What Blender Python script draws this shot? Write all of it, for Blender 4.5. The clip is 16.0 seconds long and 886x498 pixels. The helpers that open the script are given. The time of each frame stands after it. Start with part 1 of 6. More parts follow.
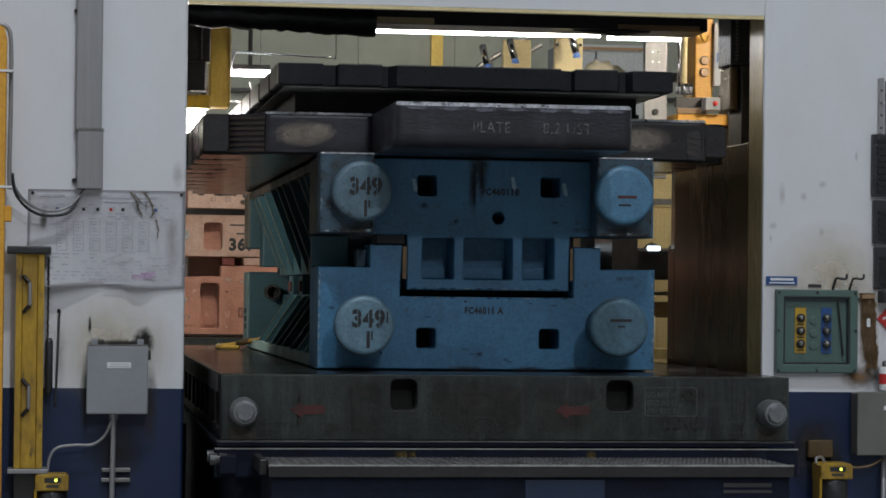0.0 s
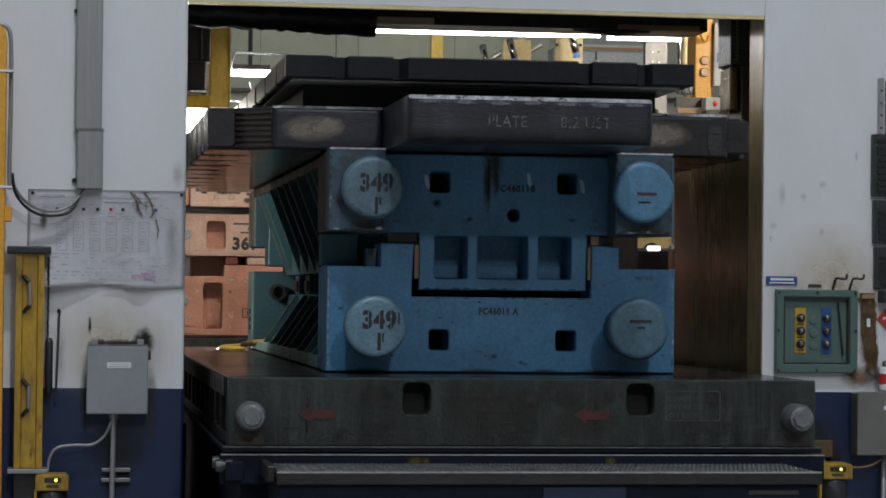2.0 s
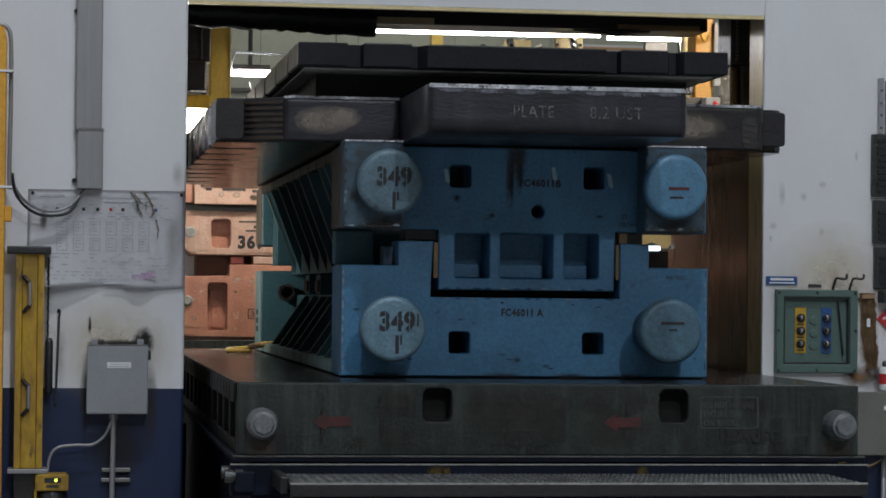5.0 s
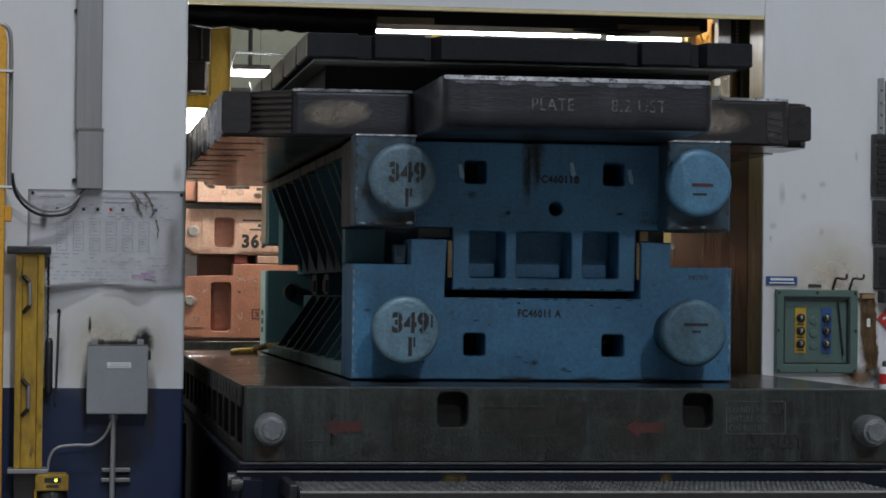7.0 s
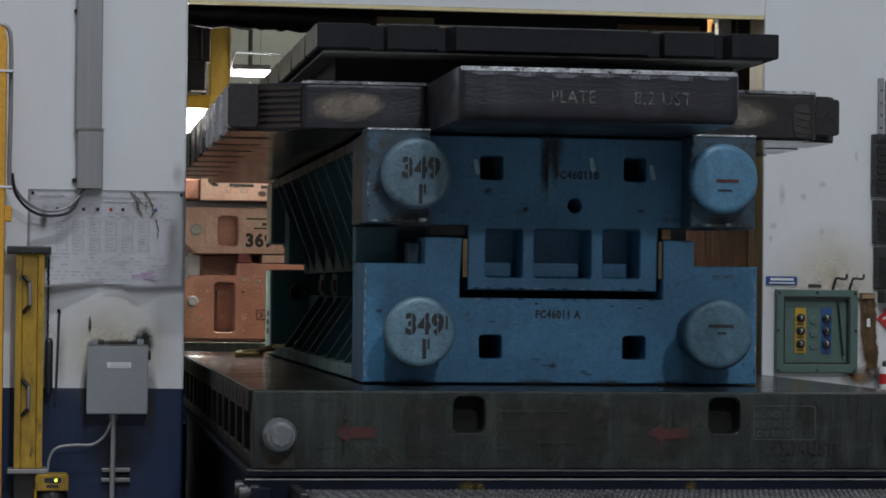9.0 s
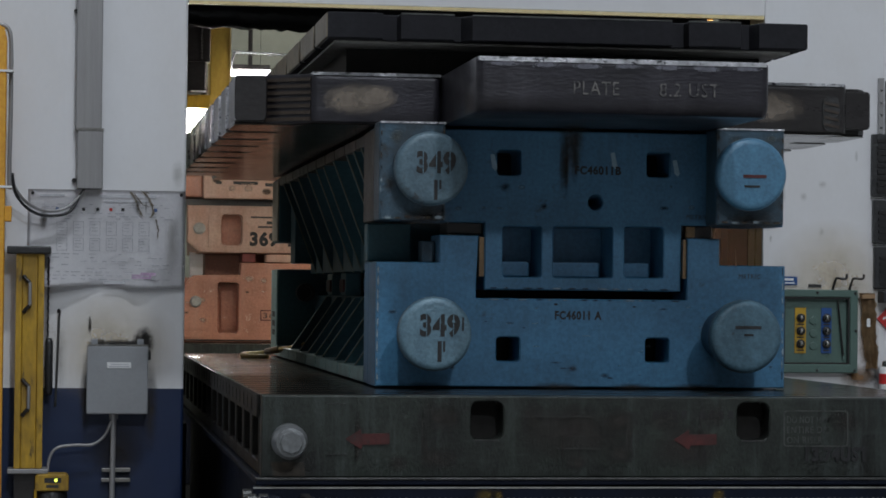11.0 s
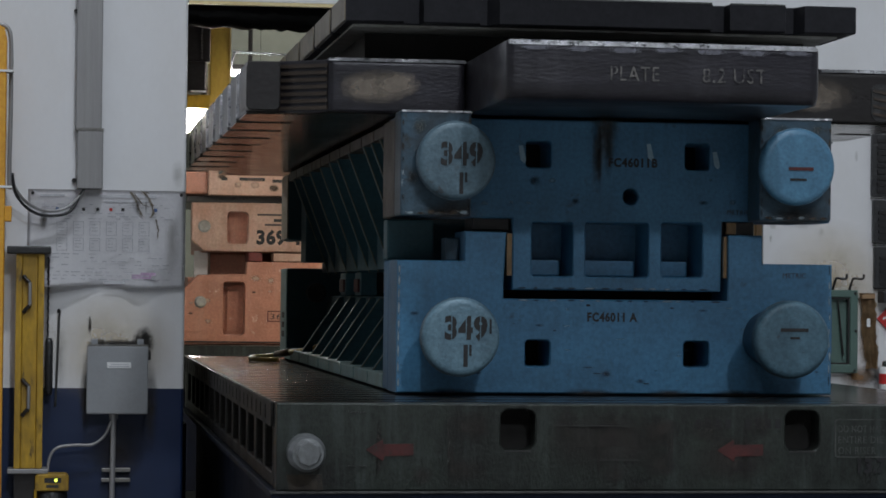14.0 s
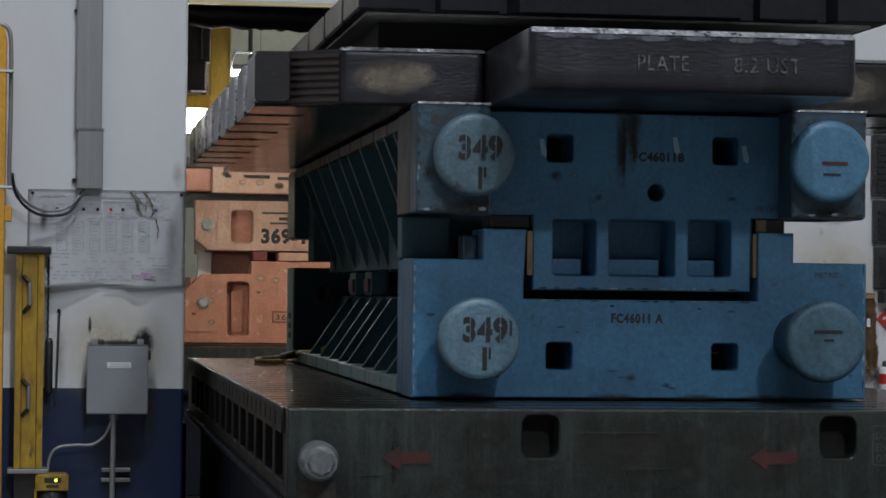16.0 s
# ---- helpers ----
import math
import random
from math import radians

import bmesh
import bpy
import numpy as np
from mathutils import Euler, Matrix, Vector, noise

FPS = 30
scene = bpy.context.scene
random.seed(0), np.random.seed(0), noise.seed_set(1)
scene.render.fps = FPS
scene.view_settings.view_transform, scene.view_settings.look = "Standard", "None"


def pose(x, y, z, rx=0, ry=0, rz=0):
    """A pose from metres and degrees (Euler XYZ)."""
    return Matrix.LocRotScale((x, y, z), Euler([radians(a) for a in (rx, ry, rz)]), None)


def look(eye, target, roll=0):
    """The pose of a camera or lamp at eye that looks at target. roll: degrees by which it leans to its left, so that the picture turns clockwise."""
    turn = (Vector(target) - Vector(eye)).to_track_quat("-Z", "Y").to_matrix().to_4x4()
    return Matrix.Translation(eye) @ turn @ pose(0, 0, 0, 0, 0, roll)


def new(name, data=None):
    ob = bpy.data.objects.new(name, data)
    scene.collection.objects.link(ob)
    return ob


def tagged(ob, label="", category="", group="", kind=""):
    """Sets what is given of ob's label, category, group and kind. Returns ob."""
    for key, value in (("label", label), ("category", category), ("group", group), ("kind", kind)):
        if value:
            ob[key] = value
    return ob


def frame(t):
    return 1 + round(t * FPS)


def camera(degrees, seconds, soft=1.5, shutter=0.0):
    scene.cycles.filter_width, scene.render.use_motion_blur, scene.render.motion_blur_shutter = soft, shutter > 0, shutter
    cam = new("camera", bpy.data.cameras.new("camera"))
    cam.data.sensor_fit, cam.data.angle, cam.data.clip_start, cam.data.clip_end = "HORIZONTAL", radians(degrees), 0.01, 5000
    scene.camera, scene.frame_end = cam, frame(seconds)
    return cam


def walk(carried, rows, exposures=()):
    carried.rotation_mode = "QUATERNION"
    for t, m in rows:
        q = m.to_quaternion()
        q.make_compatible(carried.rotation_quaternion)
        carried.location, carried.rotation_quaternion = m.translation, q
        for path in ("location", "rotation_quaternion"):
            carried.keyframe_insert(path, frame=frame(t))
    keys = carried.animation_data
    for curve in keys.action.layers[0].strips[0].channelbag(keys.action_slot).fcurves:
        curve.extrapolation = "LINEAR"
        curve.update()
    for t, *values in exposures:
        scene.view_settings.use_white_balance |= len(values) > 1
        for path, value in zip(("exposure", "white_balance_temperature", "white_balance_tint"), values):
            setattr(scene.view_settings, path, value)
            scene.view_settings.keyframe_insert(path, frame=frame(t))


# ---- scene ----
# ---------------------------------------------------------------- camera
cam = camera(19.786, 16.0, soft=1.7)
EYE = pose(0, -11.811, 1.6, 90.995, 0, -8.586) @ pose(0, 0, 0, 0, 0, 0.626)
walk(cam, [(0, EYE), (16, EYE)], exposures=[(0, -0.33), (16, -0.33)])

# how far the loaded bolster has rolled out, in metres, at each time
ROLL = [(0, 0.0), (2, 0.397), (4, 0.792), (6.5, 1.285), (8, 1.580), (9, 1.777), (11.5, 2.273), (13, 2.576), (14.5, 2.874), (16, 3.171)]

# ---------------------------------------------------------------- light
world = bpy.data.worlds.new("hall_air")
scene.world = world
world.use_nodes = True
world.node_tree.nodes["Background"].inputs[0].default_value = (0.55, 0.62, 0.75, 1)
world.node_tree.nodes["Background"].inputs[1].default_value = 0.02


def lamp(name, at, target, watts, colour, size, sy=None):
    d = bpy.data.lights.new(name, "AREA")
    d.energy, d.color, d.size = watts, colour, size
    d.shape = "DISK"
    if sy:
        d.shape, d.size_y = "RECTANGLE", sy
    ob = new(name, d)
    ob.matrix_world = look(at, target)
    return ob


COOL = (0.86, 0.93, 1.0)
lamp("high_bay_light", (1.2, -10.3, 20.0), (1.9, -1.0, 1.7), 1420, COOL, 0.7)
lamp("high_bay_light", (4.7, -33.0, 17.5), (2.2, -1.0, 1.7), 2300, COOL, 1.3)
# Broad unseen fill from the front, added to lift the shadows.
lamp("front_fill", (2.0, -21.0, 18.6), (2.0, -2.0, 1.0), 1250, COOL, 18.0, 4.0)
lamp("strip_light", (2.2, 2.0, 2.98), (2.2, 2.3, 0), 48, (1.0, 0.93, 0.8), 1.1, 0.06)
lamp("strip_light", (1.3, 6.0, 3.08), (1.3, 6.4, 0), 28, (1.0, 0.95, 0.85), 0.3, 0.06)
# Unseen lamp behind the left upright, added to light the rear dies.
lamp("flood_light", (0.43, 2.75, 2.02), (1.25, 4.6, 1.35), 13, (1.0, 0.92, 0.82), 0.18)
lamp("flood_light", (0.79, 3.47, 2.62), (0.90, 2.5, 1.24), 16, (1.0, 0.95, 0.88), 0.12)
# Two unseen fill lamps, added to brighten the hall and fence behind.
lamp("hall_fill", (3.5, 11.0, 6.5), (3.2, 9.5, 0), 160, (1.0, 0.93, 0.76), 0.8)
lamp("hall_fill", (4.7, 2.8, 5.0), (3.85, 5.0, 1.7), 70, (1.0, 0.92, 0.74), 0.5)
# Unseen fill behind the right upright, added to brighten gib and plates.
lamp("gib_fill", (4.3, 1.3, 3.35), (3.3, 3.3, 2.95), 34, (1.0, 0.9, 0.72), 0.3)

# ---------------------------------------------------------------- materials


def nodes_of(m):
    m.use_nodes = True
    return m.node_tree.nodes, m.node_tree.links


def surface(name, colour, rough=0.5, metal=0.0, stain=None, amount=0.4, scale=3.0, grain=60.0, bump=0.15, stretch=(1, 1, 1), wear=None, worn=0.0, rvar=0.15, mottle=0.35, edge=0.03):
    """Procedural paint or metal: two scales of variation, stains of a second colour, bare spots of a third."""
    m = bpy.data.materials.new(name)
    n, l = nodes_of(m)
    b = n["Principled BSDF"]
    tc = n.new("ShaderNodeTexCoord")
    mp = n.new("ShaderNodeMapping")
    mp.inputs["Scale"].default_value = stretch
    l.new(tc.outputs["Object"], mp.inputs["Vector"])
    big = n.new("ShaderNodeTexNoise")
    big.inputs["Scale"].default_value, big.inputs["Detail"].default_value, big.inputs["Roughness"].default_value = scale, 6, 0.65
    l.new(mp.outputs[0], big.inputs["Vector"])
    fine = n.new("ShaderNodeTexNoise")
    fine.inputs["Scale"].default_value, fine.inputs["Detail"].default_value = grain, 5
    l.new(mp.outputs[0], fine.inputs["Vector"])
    ramp = n.new("ShaderNodeValToRGB")
    ramp.color_ramp.elements[0].position, ramp.color_ramp.elements[1].position = 0.42, 0.72
    l.new(big.outputs["Fac"], ramp.inputs[0])
    stain = stain or tuple(c * 0.5 for c in colour)
    mix = n.new("ShaderNodeMix")
    mix.data_type = "RGBA"
    mix.inputs["A"].default_value, mix.inputs["B"].default_value = (*colour, 1), (*stain, 1)
    k = n.new("ShaderNodeMath")
    k.operation = "MULTIPLY"
    k.inputs[1].default_value = amount
    l.new(ramp.outputs[0], k.inputs[0])
    l.new(k.outputs[0], mix.inputs["Factor"])
    last = mix.outputs["Result"]
    g = n.new("ShaderNodeMix")
    g.data_type, g.blend_type = "RGBA", "OVERLAY"
    g.inputs["Factor"].default_value = mottle
    l.new(last, g.inputs["A"])
    l.new(fine.outputs["Fac"], g.inputs["B"])
    last = g.outputs["Result"]
    if wear:
        w = n.new("ShaderNodeTexNoise")
        w.inputs["Scale"].default_value, w.inputs["Detail"].default_value, w.inputs["Roughness"].default_value = scale * 2.7, 9, 0.72
        l.new(mp.outputs[0], w.inputs["Vector"])
        wr = n.new("ShaderNodeValToRGB")
        wr.color_ramp.elements[0].position, wr.color_ramp.elements[1].position = 0.72 - worn, 0.72 - worn + edge
        l.new(w.outputs["Fac"], wr.inputs[0])
        wm = n.new("ShaderNodeMix")
        wm.data_type = "RGBA"
        wm.inputs["B"].default_value = (*wear, 1)
        l.new(wr.outputs[0], wm.inputs["Factor"])
        l.new(last, wm.inputs["A"])
        last = wm.outputs["Result"]
    l.new(last, b.inputs["Base Color"])
    b.inputs["Metallic"].default_value = metal
    rr = n.new("ShaderNodeMapRange")
    rr.inputs["To Min"].default_value, rr.inputs["To Max"].default_value = max(0.05, rough - rvar), min(1, rough + rvar)
    l.new(big.outputs["Fac"], rr.inputs["Value"])
    l.new(rr.outputs[0], b.inputs["Roughness"])
    bp = n.new("ShaderNodeBump")
    bp.inputs["Strength"].default_value, bp.inputs["Distance"].default_value = bump, 0.01
    l.new(fine.outputs["Fac"], bp.inputs["Height"])
    l.new(bp.outputs[0], b.inputs["Normal"])
    return m


def glow(name, colour, strength):
    m = bpy.data.materials.new(name)
    n, l = nodes_of(m)
    b = n["Principled BSDF"]
    b.inputs["Base Color"].default_value = (*colour, 1)
    b.inputs["Emission Color"].default_value = (*colour, 1)
    b.inputs["Emission Strength"].default_value = strength
    return m


def wall_paint(name):
    """White gloss wall with grey scuffs above a blue painted dado."""
    m = surface(name, (0.70, 0.70, 0.73), 0.42, 0, (0.58, 0.55, 0.53), 0.5, 1.1, 45, 0.03, (1, 1, 0.6), (0.42, 0.39, 0.34), -0.03, mottle=0.06)
    n, l = nodes_of(m)
    b = n["Principled BSDF"]
    src = b.inputs["Base Color"].links[0].from_socket
    geo = n.new("ShaderNodeNewGeometry")
    sep = n.new("ShaderNodeSeparateXYZ")
    l.new(geo.outputs["Position"], sep.inputs[0])
    cmp_ = n.new("ShaderNodeMath")
    cmp_.operation = "LESS_THAN"
    cmp_.inputs[1].default_value = 1.145
    l.new(sep.outputs["Z"], cmp_.inputs[0])
    no = n.new("ShaderNodeTexNoise")
    no.inputs["Scale"].default_value, no.inputs["Detail"].default_value = 5, 8
    l.new(geo.outputs["Position"], no.inputs["Vector"])
    rp = n.new("ShaderNodeValToRGB")
    rp.color_ramp.elements[0].color, rp.color_ramp.elements[1].color = (0.0035, 0.012, 0.046, 1), (0.006, 0.020, 0.070, 1)
    l.new(no.outputs["Fac"], rp.inputs[0])
    mx = n.new("ShaderNodeMix")
    mx.data_type = "RGBA"
    l.new(cmp_.outputs[0], mx.inputs["Factor"])
    l.new(src, mx.inputs["A"])
    l.new(rp.outputs[0], mx.inputs["B"])
    l.new(mx.outputs["Result"], b.inputs["Base Color"])
    return m


M_WALL = wall_paint("white_and_blue_wall_paint")
M_BLUE = surface("sky_blue_die_paint", (0.056, 0.186, 0.330), 0.46, 0, (0.032, 0.098, 0.176), 0.85, 2.3, 70, 0.10, (1, 1, 1), (0.032, 0.062, 0.09), 0.10, mottle=0.4, edge=0.09)
M_BLUEPIN = surface("scuffed_pale_blue_paint", (0.130, 0.225, 0.290), 0.42, 0.1, (0.070, 0.135, 0.190), 1.0, 7, 80, 0.25, (1, 1, 1), (0.055, 0.075, 0.09), 0.13, mottle=0.4, edge=0.12)
M_BLUEPIN2 = surface("scuffed_mid_blue_paint", (0.085, 0.22, 0.35), 0.40, 0.05, (0.05, 0.12, 0.20), 0.9, 7, 80, 0.15, (1, 1, 1), (0.05, 0.06, 0.07), 0.05, edge=0.1)
M_BLUEPIN4 = surface("grimy_pale_blue_paint", (0.105, 0.170, 0.215), 0.44, 0.1, (0.055, 0.095, 0.130), 1.0, 7, 80, 0.2, (1, 1, 1), (0.05, 0.055, 0.06), 0.13, mottle=0.4, edge=0.1)
M_BLUEPIN3 = surface("scuffed_grey_blue_paint", (0.078, 0.158, 0.215), 0.46, 0.1, (0.045, 0.090, 0.125), 1.0, 7, 80, 0.2, (1, 1, 1), (0.05, 0.06, 0.07), 0.10, mottle=0.4, edge=0.1)
# Colour of the small light leaks on the upper die.
M_FLECK = surface("pale_blue_light_leak", (0.28, 0.42, 0.52), 0.4, 0, (0.2, 0.33, 0.42), 0.5, 20, 80, 0.1)
M_TEAL = surface("dark_teal_casting_paint", (0.034, 0.098, 0.124), 0.5, 0, (0.020, 0.060, 0.078), 0.6, 3, 60, 0.15)
M_OLIVE = surface("olive_worn_edge", (0.18, 0.18, 0.12), 0.6, 0, (0.09, 0.09, 0.06), 0.6, 6, 60, 0.15)
M_TEALEDGE = surface("pale_teal_worn_edge", (0.26, 0.40, 0.40), 0.5, 0, (0.2, 0.2, 0.16), 0.6, 6, 60, 0.15)
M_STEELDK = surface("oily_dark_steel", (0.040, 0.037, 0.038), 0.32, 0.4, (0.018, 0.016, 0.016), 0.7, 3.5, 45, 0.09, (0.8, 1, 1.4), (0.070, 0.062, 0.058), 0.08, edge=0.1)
M_FLAME = surface("flame_cut_black_steel", (0.030, 0.028, 0.036), 0.36, 0.3, (0.013, 0.012, 0.015), 0.9, 5, 60, 0.16, (0.5, 1, 2.0), (0.055, 0.052, 0.064), 0.09, edge=0.12)
M_PLATETOP = surface("dull_grey_black_plate_steel", (0.019, 0.019, 0.023), 0.6, 0.1, (0.011, 0.011, 0.014), 0.6, 3, 60, 0.1)
M_BROWNCUT = surface("brown_torch_cut_steel", (0.062, 0.046, 0.036), 0.45, 0.3, (0.022, 0.018, 0.016), 0.8, 8, 60, 0.2)
M_BARE = surface("bare_ground_steel", (0.30, 0.29, 0.28), 0.3, 0.9, (0.16, 0.14, 0.12), 0.6, 4, 70, 0.15)
M_ZINC = surface("worn_pale_grey_casting", (0.19, 0.20, 0.21), 0.40, 0.3, (0.08, 0.08, 0.08), 0.7, 9, 70, 0.25)
# Serves worn edges and also painted glints and highlights.
M_BRIGHT = surface("bright_wear_and_glint_steel", (0.60, 0.60, 0.64), 0.30, 0.6, (0.12, 0.115, 0.12), 0.9, 14, 60, 0.5, (1, 1, 1), (0.03, 0.03, 0.034), 0.17, edge=0.06)
M_GRIMYBLUE = surface("grimy_blue_die_paint", (0.042, 0.085, 0.125), 0.42, 0.1, (0.026, 0.030, 0.034), 0.9, 5, 70, 0.2, (1, 1, 1), (0.026, 0.025, 0.024), 0.17, edge=0.14)
M_GIB = surface("yellow_gib_paint", (0.66, 0.45, 0.09), 0.4, 0, (0.42, 0.26, 0.05), 0.6, 4, 60, 0.1, (1, 1, 0.35))
M_CUTEDGE = surface("tan_cut_steel_edge", (0.26, 0.22, 0.16), 0.4, 0.4, (0.10, 0.085, 0.07), 0.6, 4, 60, 0.15)
M_BOLSTER = surface("oily_grey_bolster_paint", (0.032, 0.039, 0.034), 0.32, 0.2, (0.007, 0.007, 0.007), 1.0, 2.2, 70, 0.30, (1.6, 1, 1.0), (0.062, 0.076, 0.075), 0.08, mottle=0.6, edge=0.12)


def drips(m, colour, across, amount, flecks):
    """Runs of a second colour down the face and small scattered flecks of it."""
    n, l = nodes_of(m)
    b = n["Principled BSDF"]
    tc = n.new("ShaderNodeTexCoord")
    for stretch, scale, lo, hi, k in (((across, 1, 0.7), 2.5, 0.50, 0.72, amount), ((1, 1, 1), 85, 0.66, 0.72, flecks), ((0.8, 1, 7), 3.0, 0.56, 0.75, amount * 0.6)):
        mp = n.new("ShaderNodeMapping")
        mp.inputs["Scale"].default_value = stretch
        l.new(tc.outputs["Object"], mp.inputs["Vector"])
        no = n.new("ShaderNodeTexNoise")
        no.inputs["Scale"].default_value, no.inputs["Detail"].default_value, no.inputs["Roughness"].default_value = scale, 7, 0.65
        l.new(mp.outputs[0], no.inputs["Vector"])
        rp = n.new("ShaderNodeMapRange")
        rp.inputs["From Min"].default_value, rp.inputs["From Max"].default_value, rp.inputs["To Max"].default_value = lo, hi, k
        l.new(no.outputs["Fac"], rp.inputs["Value"])
        mx = n.new("ShaderNodeMix")
        mx.data_type = "RGBA"
        mx.inputs["B"].default_value = (*colour, 1)
        l.new(rp.outputs[0], mx.inputs["Factor"])
        l.new(b.inputs["Base Color"].links[0].from_socket, mx.inputs["A"])
        l.new(mx.outputs["Result"], b.inputs["Base Color"])


drips(M_BOLSTER, (0.078, 0.094, 0.090), 9, 0.55, 0.7)
drips(M_BLUE, (0.036, 0.085, 0.135), 5, 0.40, 0.35)
drips(M_FLAME, (0.085, 0.080, 0.095), 3, 0.30, 0.7)
M_SIDE = surface("black_greasy_casting", (0.024, 0.022, 0.020), 0.5, 0.2, (0.006, 0.006, 0.006), 0.8, 4, 60, 0.2, (1, 1, 1), (0.05, 0.048, 0.042), 0.02, edge=0.1)
M_TABLE = surface("oiled_ground_bolster_top", (0.042, 0.038, 0.035), 0.17, 0.6, (0.016, 0.014, 0.012), 0.9, 3.2, 60, 0.05, (1, 1, 1), (0.16, 0.15, 0.14), 0.10, rvar=0.13, edge=0.06)
M_NAVY = surface("dark_navy_carriage_paint", (0.008, 0.012, 0.026), 0.62, 0.1, (0.007, 0.007, 0.008), 0.7, 4, 50, 0.1, (1, 1, 1), (0.024, 0.024, 0.024), 0.06, edge=0.08)
M_COVER = surface("dark_blue_cover_paint", (0.007, 0.020, 0.055), 0.45, 0, (0.008, 0.012, 0.028), 0.6, 5, 60, 0.1)
M_TREAD = surface("worn_tread_plate", (0.085, 0.085, 0.085), 0.38, 0.6, (0.025, 0.025, 0.022), 0.8, 6, 80, 0.3)
M_TEETH = surface("worn_bright_tread_teeth", (0.30, 0.30, 0.30), 0.32, 0.5, (0.05, 0.05, 0.048), 0.9, 9, 90, 0.1)
M_ORANGE = surface("salmon_orange_die_paint", (0.50, 0.225, 0.148), 0.40, 0, (0.33, 0.135, 0.088), 0.8, 4, 60, 0.22, (1, 1, 1), (0.62, 0.43, 0.34), 0.10, mottle=0.3)
M_ORANGEPALE = surface("worn_pale_orange_paint", (0.52, 0.34, 0.26), 0.5, 0, (0.42, 0.21, 0.14), 0.8, 5, 60, 0.15, (1, 1, 1), (0.22, 0.15, 0.11), 0.05)
# Die orange darkened for the shade between the die halves.
M_DKORANGE = surface("shaded_orange_die_paint", (0.26, 0.10, 0.06), 0.5, 0, (0.15, 0.06, 0.04), 0.6, 4, 60, 0.1)
drips(M_ORANGE, (0.56, 0.35, 0.26), 4, 0.40, 0.35)
drips(M_ORANGEPALE, (0.28, 0.16, 0.11), 4, 0.50, 0.45)
M_PALESTEEL = surface("pale_dull_steel", (0.36, 0.36, 0.34), 0.45, 0.2, (0.16, 0.15, 0.13), 0.8, 12, 60, 0.1)
M_RED = surface("faded_red_paint", (0.078, 0.013, 0.012), 0.6, 0, (0.030, 0.012, 0.011), 0.9, 14, 80, 0.1, (1, 1, 1), (0.022, 0.02, 0.019), 0.12, edge=0.1)
M_DKRED = surface("dull_dark_red_paint", (0.20, 0.035, 0.028), 0.55, 0, (0.09, 0.025, 0.02), 0.8, 12, 60, 0.1)
M_BLACK = surface("black_stencil_paint", (0.012, 0.012, 0.013), 0.6, 0, (0.03, 0.03, 0.035), 0.5, 20, 80, 0.05)
M_GREYTXT = surface("faded_grey_stencil_paint", (0.15, 0.14, 0.135), 0.7, 0, (0.06, 0.06, 0.06), 1.0, 18, 90, 0.1, (1, 1, 1), (0.030, 0.028, 0.034), 0.22, edge=0.06)
M_DARKTXT = surface("dark_grey_stamped_marks", (0.030, 0.030, 0.030), 0.6, 0, (0.05, 0.05, 0.05), 0.6, 20, 80, 0.1)
M_LIGHTTXT = surface("raised_grey_marks", (0.085, 0.09, 0.085), 0.5, 0.2, (0.03, 0.03, 0.03), 1.0, 16, 80, 0.1)
M_YELLOW = surface("greasy_yellow_paint", (0.48, 0.29, 0.025), 0.42, 0, (0.16, 0.09, 0.02), 0.9, 7, 60, 0.15, (1, 1, 0.3), (0.045, 0.03, 0.015), 0.15, edge=0.1)
M_ORYEL = surface("orange_yellow_paint", (0.72, 0.35, 0.035), 0.45, 0, (0.45, 0.22, 0.03), 0.5, 4, 60, 0.08)
M_CREAM = surface("cream_yellow_machine_paint", (0.75, 0.62, 0.34), 0.45, 0, (0.55, 0.42, 0.18), 0.5, 3, 60, 0.08)
M_TAN = surface("grimy_tan_jamb_paint", (0.55, 0.43, 0.21), 0.3, 0.1, (0.26, 0.19, 0.085), 0.7, 2.5, 60, 0.1, (2, 2, 0.35), (0.62, 0.52, 0.3), 0.06)
# The golden wear streaks paint glossy lamp highlights on the steel.
M_RUST = surface("greasy_brown_steel_with_highlights", (0.17, 0.112, 0.052), 0.28, 0.45, (0.05, 0.036, 0.024), 0.95, 1.6, 40, 0.06, (1.0, 1.3, 0.14), (0.62, 0.42, 0.14), 0.12, edge=0.25)
M_GREYBOX = surface("grey_enclosure_paint", (0.27, 0.28, 0.30), 0.4, 0, (0.20, 0.20, 0.21), 0.5, 5, 70, 0.03, mottle=0.08)
M_BOXDK = surface("dull_brownish_grey_paint", (0.15, 0.145, 0.13), 0.5, 0, (0.10, 0.095, 0.08), 0.6, 5, 70, 0.03, mottle=0.1)
M_DUCT = surface("galvanised_duct", (0.30, 0.295, 0.30), 0.42, 0.35, (0.22, 0.21, 0.22), 0.6, 5, 70, 0.03, (6, 6, 0.25), mottle=0.1)
M_GREEN = surface("grey_green_enclosure_paint", (0.080, 0.135, 0.118), 0.45, 0, (0.05, 0.09, 0.078), 0.5, 5, 70, 0.05, mottle=0.12)
M_PAPER = surface("smudged_white_poster", (0.82, 0.81, 0.84), 0.45, 0, (0.66, 0.65, 0.68), 0.6, 3, 80, 0.03)
M_PRINT = surface("faded_grey_print", (0.46, 0.46, 0.50), 0.6, 0, (0.62, 0.62, 0.65), 0.7, 30, 80, 0.0)
M_BROWNSMEAR = surface("brown_dried_grease", (0.10, 0.075, 0.05), 0.7, 0, (0.34, 0.31, 0.27), 0.9, 40, 120, 0.1)
